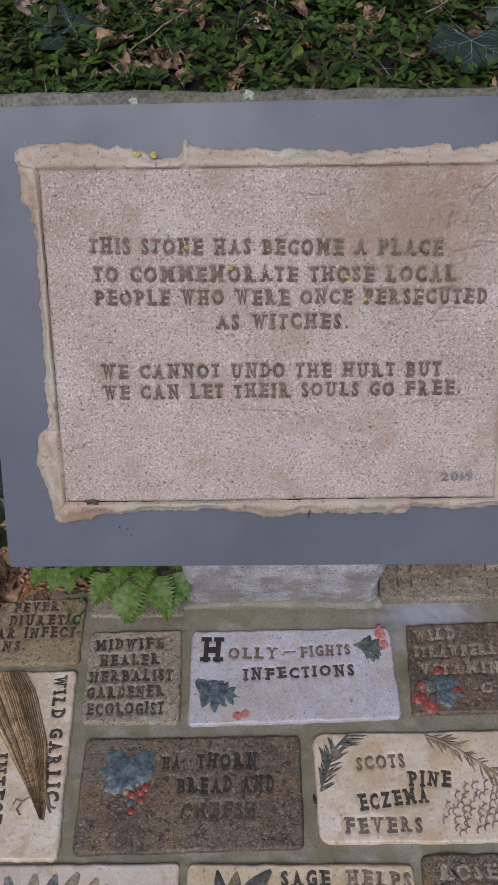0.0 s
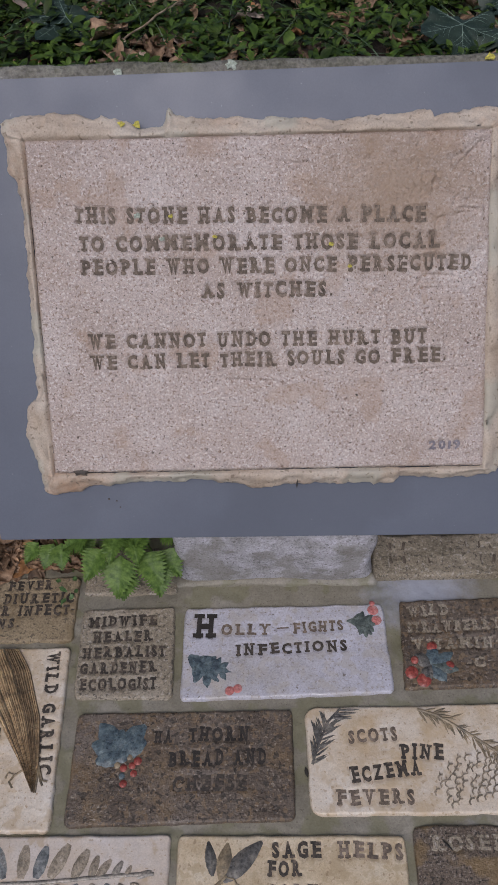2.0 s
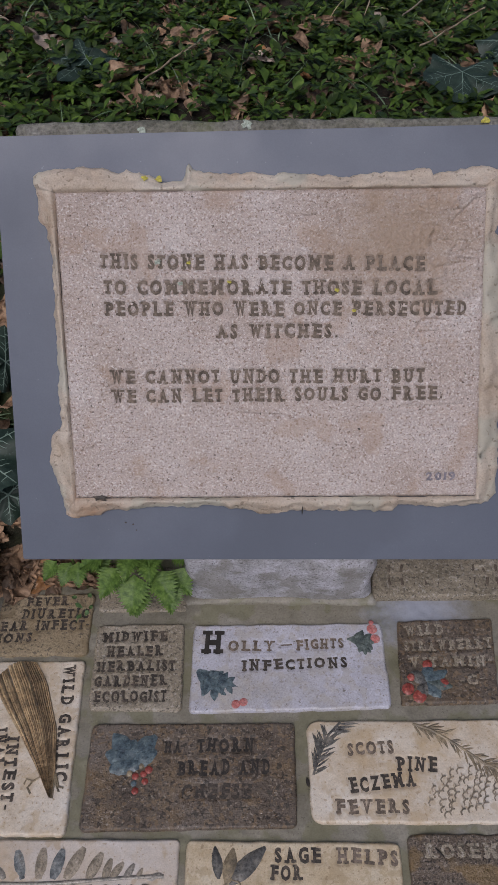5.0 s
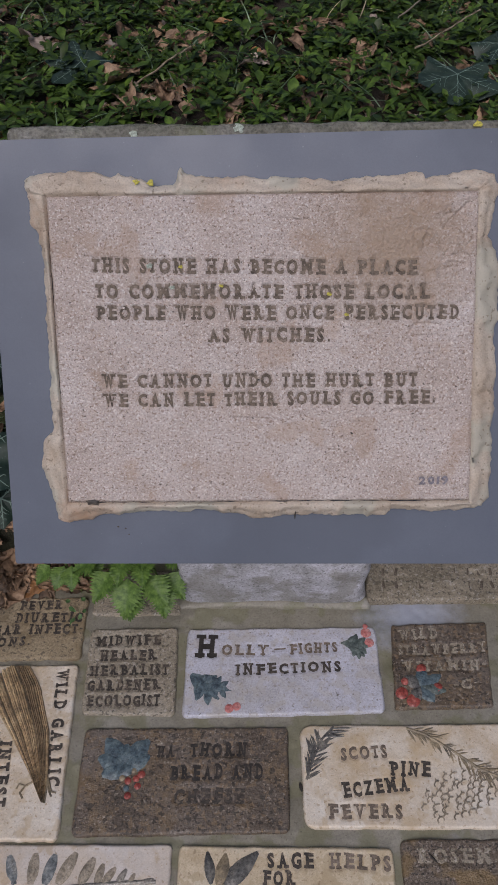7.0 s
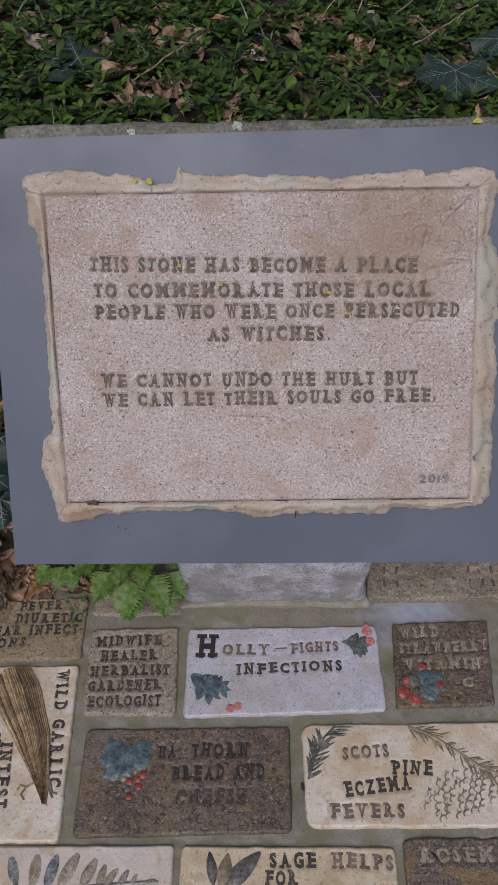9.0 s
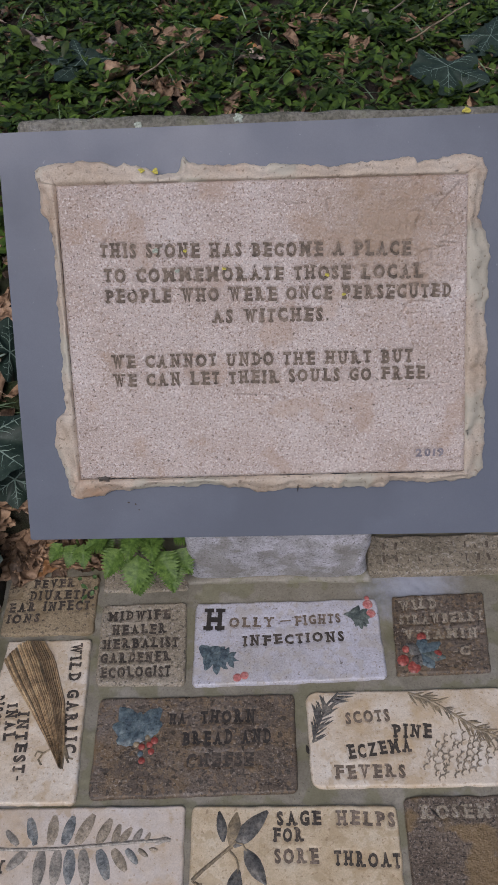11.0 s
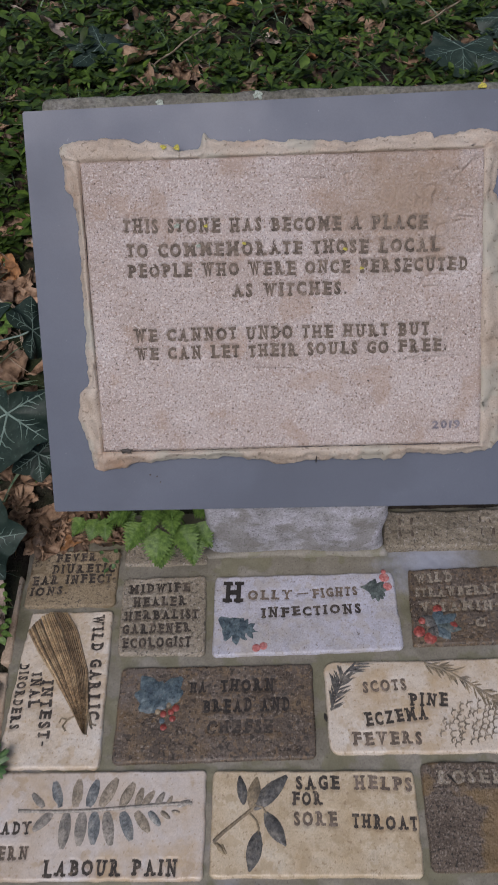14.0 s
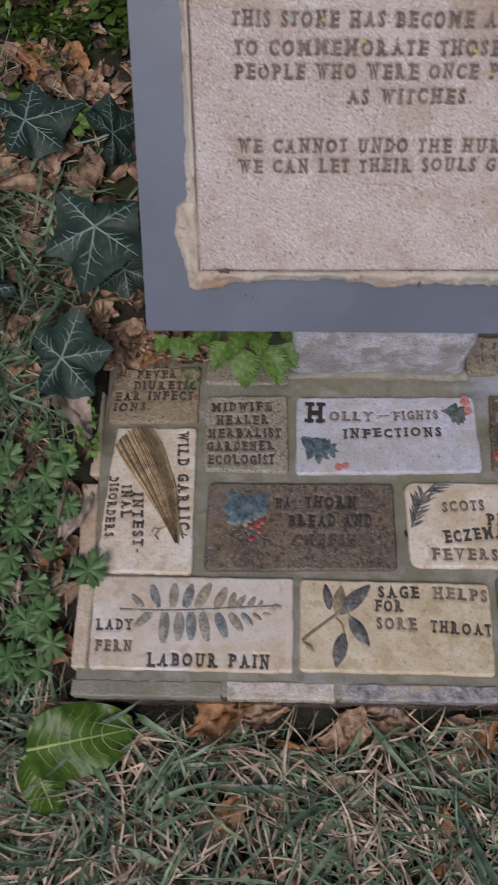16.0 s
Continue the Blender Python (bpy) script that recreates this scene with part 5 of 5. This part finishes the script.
# single dead leaves that stand out
FRONT_LEAVES = [
        (0.188, -0.108, 0.016, 60, 0.056, 0.034, "rust", "rust-orange curled dead leaf on the grass"), (0.175, -0.012, 0.02, 30, 0.075, 0.045, "rust", "tan curled dead leaf against the bed"),
        (0.222, -0.008, 0.018, 12, 0.05, 0.03, "dead", "brown curled dead leaf against the bed"), (0.26, -0.047, 0.012, -20, 0.06, 0.03, "rust", "reddish dead leaf on the grass"),
        (0.405, -0.125, 0.012, 80, 0.065, 0.036, "rust", "rust-brown dead leaf on the grass"), (0.45, -0.03, 0.014, 50, 0.06, 0.036, "rust", "orange dead leaf on the grass"),
        (0.356, -0.008, 0.012, -10, 0.07, 0.036, "dead", "brown dead leaf under the bed's edge"), (0.305, -0.085, 0.012, -40, 0.055, 0.03, "dead", "dark brown dead leaf on the grass"),
        (-0.004, 0.322, 0.02, -62, 0.085, 0.036, "pale_dead", "pale grey dead leaf beside the bed"), (-0.062, 0.7, 0.015, -75, 0.08, 0.055, "rust", "orange-brown dead leaf on the bank"),
        (-0.012, -0.012, 0.012, 35, 0.065, 0.03, "rust", "rust dead leaf beside the dock"), (0.078, 0.405, 0.016, 12, 0.075, 0.034, "rust", "rust dead leaf behind the sandy brick"),
        (0.05, 0.43, 0.018, -30, 0.08, 0.045, "dead", "brown dead leaf below the slate"), (0.008, 0.2, 0.016, 70, 0.075, 0.036, "pale_dead", "pale curled dead leaf along the bed")]
BANK_LEAVES = [
        (-0.065, 0.545, 0.03, 10, 0.09, 0.05, "dead", "tan crumpled dead leaf on the bank"), (0.012, 1.17, 0.02, -62, 0.1, 0.06, "pale_dead", "pale pinkish dead leaf on ground cover"),
        (0.156, 1.01, 0.02, -70, 0.05, 0.03, "dead", "tan-brown dead leaf behind the stone"), (0.132, 1.06, 0.02, 30, 0.075, 0.045, "dead", "grey-brown dead leaf behind the stone"),
        (0.222, 1.18, 0.015, 15, 0.09, 0.05, "dead", "dark brown dead leaf in ground cover"), (0.285, 1.205, 0.03, 10, 0.026, 0.015, "rust", "small pale-orange dead leaf"),
        (0.672, 1.08, 0.02, 80, 0.06, 0.03, "dead", "brown dead leaf behind the stone"), (0.42, 1.22, 0.02, 25, 0.06, 0.035, "dead", "brown dead leaf in ground cover"),
        (0.33, 1.1, 0.02, -15, 0.05, 0.03, "pale_dead", "pale dead leaf in ground cover"), (0.5, 1.14, 0.02, 60, 0.06, 0.032, "dead", "brown dead leaf in ground cover")]
for k, (x, y, up, yaw, l, w, mt, lab) in enumerate(FRONT_LEAVES + BANK_LEAVES):
    rng = random.Random(300 + k)
    v, f = crumpled(l, w, rng, 0.2 if mt != "pale_dead" else 0.14, lobes=3 if k in (15, 9, 4) else 0)
    ob = tagged(new("dead_leaf", mesh_of("dead_leaf", v, f, M[mt])), lab, "leaf", "dead leaves")
    base = 0.055 if in_bed(x, y) else soil(x, y)
    ob.matrix_basis = frame_at(x, y, base + up, yaw, rng.uniform(-15, 15), rng.uniform(-20, 20))

# litter of dead leaves
for name, mt, n, seed, lab in (("leaf_litter", "dead", 2300, 5, "brown dead leaves and fragments over the soil"), ("leaf_litter", "pale_dead", 420, 6, "pale dead leaf fragments over the soil"),
                               ("leaf_litter", "rust", 90, 7, "rust-coloured dead leaf fragments over the soil")):
    rng, heap, made = random.Random(seed), Heap(), 0
    while made < n:
        x, y = rng.uniform(-0.4, 1.1), rng.uniform(-0.4, 1.55)
        nook = 0.012 < x < 0.135 and 0.396 < y < 0.47
        if (in_bed(x, y, 0.006) or behind_stone(x, y)) and not nook:
            continue
        side = nook or x < 0.1 and 0.1 < y < 0.85
        if not side and rng.random() < (0.45 if y < 0.05 else 0.62):
            continue
        l = rng.uniform(0.018, 0.055)
        v, f = crumpled(l, l * rng.uniform(0.4, 0.7), rng, 0.22)
        heap.add(put(v, frame_at(x, y, max(soil(x, y), 0.056 if nook else -1) + rng.uniform(0.002, 0.014), rng.uniform(0, 360), rng.uniform(-25, 25), rng.uniform(-35, 35))), f)
        made += 1
    tagged(new(name, heap.mesh(name, M[mt])), lab, "litter", kind="stuff")


rng, heap = random.Random(55), Heap()
for k in range(190):
    x, y = rng.uniform(0.0, 0.135), rng.uniform(0.396, 0.53)
    if x > 0.09 and y > 0.46:
        continue
    l = rng.uniform(0.025, 0.06)
    v, f = crumpled(l, l * rng.uniform(0.35, 0.6), rng, 0.24)
    heap.add(put(v, frame_at(x, y, max(soil(x, y), 0.058) + rng.uniform(0.0, 0.02), rng.uniform(0, 360), rng.uniform(-25, 25), rng.uniform(-35, 35))), f)
tagged(new("leaf_litter", heap.mesh("leaf_litter", M["dead"])), "brown dead leaves heaped below the slate", "litter", kind="stuff")


# grass in front and at the side: green blades over matted straw
def turf(name, mt, n, seed, lab, region, lo, hi, wd, lie, lift):
    rng, heap, made = random.Random(seed), Heap(), 0
    while made < n:
        x, y = rng.uniform(region[0], region[1]), rng.uniform(region[2], region[3])
        if in_bed(x, y, 0.004) or behind_stone(x, y) or wob(x, y, 12, seed) < rng.uniform(-0.7, 0.25):
            continue
        if -0.03 < y < 0 and 0.05 < x < 0.3 and rng.random() < 0.8:
            continue
        l = rng.uniform(lo, hi)
        yaw, pitch = rng.uniform(0, 360), -rng.uniform(*lie)
        ex, ey = x + math.cos(radians(yaw)) * l, y + math.sin(radians(yaw)) * l
        if in_bed(ex, ey, -0.015) or in_bed((x + ex) / 2, (y + ey) / 2, -0.012):
            continue
        v, f = strip_leaf(l, wd * rng.uniform(0.6, 1.2), 6, 0.35, rng.uniform(0.2, 1.1), 0.35, 0.0, 0.0, 1, rng)
        bend = rng.uniform(-0.5, 0.5)
        for p in v:
            p.y += bend * p.x * p.x / l
        heap.add(put(v, frame_at(x, y, soil(x, y) + rng.uniform(0, lift), yaw, pitch, rng.uniform(-25, 25))), f)
        made += 1
    tagged(new(name, heap.mesh(name, M[mt])), lab, "grass", kind="stuff")


turf("straw_mat", "straw", 4300, 11, "matted dry straw-coloured grass", (-0.3, 0.8, -0.4, 0.0), 0.03, 0.085, 0.0036, (4, 30), 0.022)
turf("grass", "grass", 2500, 12, "blue-green grass blades among straw", (-0.3, 0.8, -0.4, 0.0), 0.04, 0.11, 0.0046, (8, 40), 0.018)
turf("grass", "grass", 260, 17, "broad blue-green grass blades over the straw", (-0.25, 0.7, -0.4, -0.01), 0.05, 0.12, 0.0085, (8, 30), 0.03)
turf("grass", "grass", 900, 13, "green grass blades beside the bed", (-0.3, 0.02, 0.0, 0.55), 0.03, 0.085, 0.0036, (10, 55), 0.012)
turf("grass", "grass", 260, 18, "broad blue-green grass blades on the litter", (-0.2, 0.06, 0.3, 0.56), 0.05, 0.11, 0.0062, (8, 35), 0.03)
turf("straw_mat", "straw", 700, 14, "dry straw beside the bed", (-0.3, 0.03, 0.0, 0.7), 0.03, 0.08, 0.0022, (4, 25), 0.014)
turf("grass", "grass", 700, 15, "green grass blades on the bank behind", (-0.3, 1.1, 0.68, 1.6), 0.03, 0.08, 0.0032, (15, 60), 0.01)
turf("straw_mat", "straw", 260, 16, "dry stems on the bank behind", (-0.3, 1.1, 0.6, 1.6), 0.04, 0.1, 0.002, (4, 30), 0.02)

# small-leaved ground cover on the bank
for name, n, seed, lo, hi, lab in (("ground_cover", 6400, 21, 0.009, 0.021, "dark green spoon-leaved ground cover on the bank"), ("ground_cover", 1500, 22, 0.016, 0.032, "larger green leaves in the ground cover")):
    rng, heap, made = random.Random(seed), Heap(), 0
    while made < n:
        x, y = rng.uniform(-0.45, 1.2), rng.uniform(0.62, 1.75)
        thin = wob(x, y, 7, 31)
        if behind_stone(x, y) or thin < rng.uniform(-0.6, -0.05) or (x < 0.08 and y < 0.72 and rng.random() < 0.85):
            continue
        turn = rng.uniform(0, 360)
        z = soil(x, y) + rng.uniform(0.0, 0.02)
        for k in range(rng.randint(4, 7)):
            l = rng.uniform(lo, hi)
            v, f = strip_leaf(l, l * rng.uniform(0.32, 0.55), 5, 1.5, rng.uniform(0.1, 0.9), 0.22, 0.0, 0.0, 1, rng)
            heap.add(put(v, frame_at(x, y, z + rng.uniform(0, 0.012), turn + k * 77, -rng.uniform(5, 50), rng.uniform(-15, 15))), f)
        made += 1
    tagged(new(name, heap.mesh(name, M["cover"])), lab, "ground cover", kind="stuff")


# the same turf and cover further off, all round
rng, far_green, far_straw = random.Random(91), Heap(), Heap()
for k in range(5600):
    bearing, reach = rng.uniform(0, 6.2832), 0.5 + abs(rng.gauss(0, 0.95))
    x, y = 0.35 + reach * math.cos(bearing), 0.55 + reach * math.sin(bearing)
    if -0.35 < x < 1.05 and -0.42 < y < 1.65:
        continue
    z = soil(x, y)
    for b in range(5):
        l = rng.uniform(0.05, 0.13)
        v, f = strip_leaf(l, rng.uniform(0.008, 0.02), 3, 0.7, rng.uniform(0.3, 1.0), 0.3, 0.0, 0.0, 1, rng)
        (far_straw if rng.random() < (0.22 if y < 0.2 else 0.06) else far_green).add(put(v, frame_at(x + rng.uniform(-0.05, 0.05), y + rng.uniform(-0.05, 0.05), z, rng.uniform(0, 360), -rng.uniform(8, 50))), f)
tagged(new("grass", far_green.mesh("grass", M["cover"])), "green turf and weeds over the slope around", "grass", kind="stuff")
tagged(new("straw_mat", far_straw.mesh("straw_mat", M["straw"])), "dry straw among the turf around", "grass", kind="stuff")


# twigs and stems lying about
def twig(x0, y0, x1, y1, r, up, seed, mt="twig", lab="thin dark brown twig on the litter"):
    rng = random.Random(seed)
    v, f = [], []
    n = 9
    for i in range(n + 1):
        t = i / n
        x, y = x0 + (x1 - x0) * t + rng.uniform(-0.002, 0.002), y0 + (y1 - y0) * t + rng.uniform(-0.002, 0.002)
        z = float(np.interp(t, (0, 1), (soil(x0, y0), soil(x1, y1)))) + up + rng.uniform(-0.001, 0.001)
        for k in range(6):
            a = 2 * math.pi * k / 6
            v.append((x + r * math.cos(a) * 0.7, y + r * math.cos(a) * 0.7, z + r * math.sin(a)))
    for i in range(n):
        for k in range(6):
            f.append((i * 6 + k, i * 6 + (k + 1) % 6, (i + 1) * 6 + (k + 1) % 6, (i + 1) * 6 + k))
    tagged(new("twig", mesh_of("twig", v, f, M[mt])), lab, "twig", "twigs")


twig(0.0, -0.05, 0.17, -0.048, 0.0012, 0.02, 1)
twig(0.33, -0.09, 0.4, -0.03, 0.0018, 0.022, 2)
twig(0.31, -0.105, 0.37, -0.1, 0.0022, 0.02, 3)
twig(-0.03, 0.66, 0.03, 0.62, 0.0013, 0.02, 4, "straw", "pale dry stalk on the bank")
twig(0.0, 0.6, 0.08, 0.68, 0.0016, 0.02, 5)
twig(-0.02, 0.12, 0.0, 0.25, 0.0016, 0.03, 6)
twig(0.17, 1.03, 0.24, 1.13, 0.0018, 0.03, 7, "straw", "pale dry stalk in the ground cover")
twig(0.56, 1.08, 0.67, 1.2, 0.0016, 0.05, 8, "straw", "pale grass stem in the ground cover")
twig(0.55, 1.2, 0.62, 1.3, 0.002, 0.04, 9, "pale_dead", "pale dry stalk in the ground cover")
twig(0.03, 0.31, -0.06, 0.36, 0.0008, 0.035, 10, "straw", "thin pale stalk beside the bed")

# small marks: lichen on the clay and the stone, grit on the slate
for k, (x, y, z, r, mt) in enumerate(((0.246, 0.283, -0.003, 0.0035, "lichen"), (0.234, 0.284, -0.003, 0.003, "lichen"), (0.196, 0.279, -0.001, 0.003, "lichen"), (0.27, 0.213, 0.001, 0.0022, "lichen"),
                                    (0.305, 0.196, 0.001, 0.002, "lichen"), (0.4, 0.188, 0.001, 0.0022, "lichen"), (0.415, 0.17, 0.001, 0.002, "lichen"), (0.243, 0.214, 0.001, 0.003, "lichen_pale"),
                                    (0.262, 0.195, 0.001, 0.0024, "lichen_pale"), (0.322, 0.329, -0.0245, 0.005, "lichen_pale"), (0.23, 0.325, -0.0245, 0.004, "lichen_pale"), (0.528, 0.329, -0.0245, 0.004, "lichen"),
                                    (0.18, -0.003, 0.001, 0.0042, "stamp_dark"), (0.337, 0.1125, 0.0008, 0.0013, "stamp_dark"), (0.422, 0.062, 0.0008, 0.0012, "stamp_dark"),
                                    (0.2, -0.033, -0.0135, 0.0012, "stamp_dark"), (0.207, -0.035, -0.0135, 0.001, "stamp_dark"), (0.21, -0.041, -0.0135, 0.001, "stamp_dark"))):
    rng = random.Random(700 + k)
    v, f = [Vector((0, 0, r * 0.25))], []
    for i in range(14):
        a = 2 * math.pi * i / 14
        rr = r * rng.uniform(0.6, 1.25)
        v.append(Vector((rr * math.cos(a) * (1.8 if mt == "stamp_dark" and k == 12 else 1), rr * math.sin(a) * 0.8, -0.0006)))
    f = [(0, 1 + i, 1 + (i + 1) % 14) for i in range(14)]
    nm = "lichen" if mt.startswith("lichen") else "grit"
    ob = tagged(new(nm, mesh_of(nm, v, f, M[mt])), {"lichen": "yellow lichen spot on the memorial", "lichen_pale": "pale lichen spot on the memorial"}.get(mt, "dark speck of grit on the memorial"), nm, nm + " spots")
    ob.matrix_basis = SLOPE @ pose(x, y, z + 0.0004)

# a seed husk in the joint beside the pine brick, a splinter on the clay's lower edge and one on the speckled brick
for name, lab, m, length, width in (("seed_husk", "small black seed husk in the mortar joint", pose(0.3755, 0.179, 0.0562, 0, 0, 100), 0.009, 0.0038),
                                    ("splinter", "black splinter on the clay's lower edge", SLOPE @ pose(0.3705, -0.018, -0.003, 0, 0, 86), 0.008, 0.0014),
                                    ("splinter", "dark splinter on the speckled brick", pose(0.4956, 0.1143, 0.061, 0, 0, -48), 0.012, 0.0022)):
    v, f = [], []
    for i in range(7):
        t = i / 6
        for k in range(6):
            a = 2 * math.pi * k / 6
            r = width / 2 * (0.25 + 0.75 * math.sin(math.pi * t))
            v.append(((t - 0.5) * length, r * math.cos(a), 0.4 * r * math.sin(a) + 0.0006))
    f = [(i * 6 + k, i * 6 + (k + 1) % 6, i * 6 + 6 + (k + 1) % 6, i * 6 + 6 + k) for i in range(6) for k in range(6)] + [tuple(range(6)), tuple(range(36, 42))]
    ob = tagged(new(name, mesh_of(name, v, f, M["stamp_black"])), lab, "debris")
    ob.matrix_basis = m
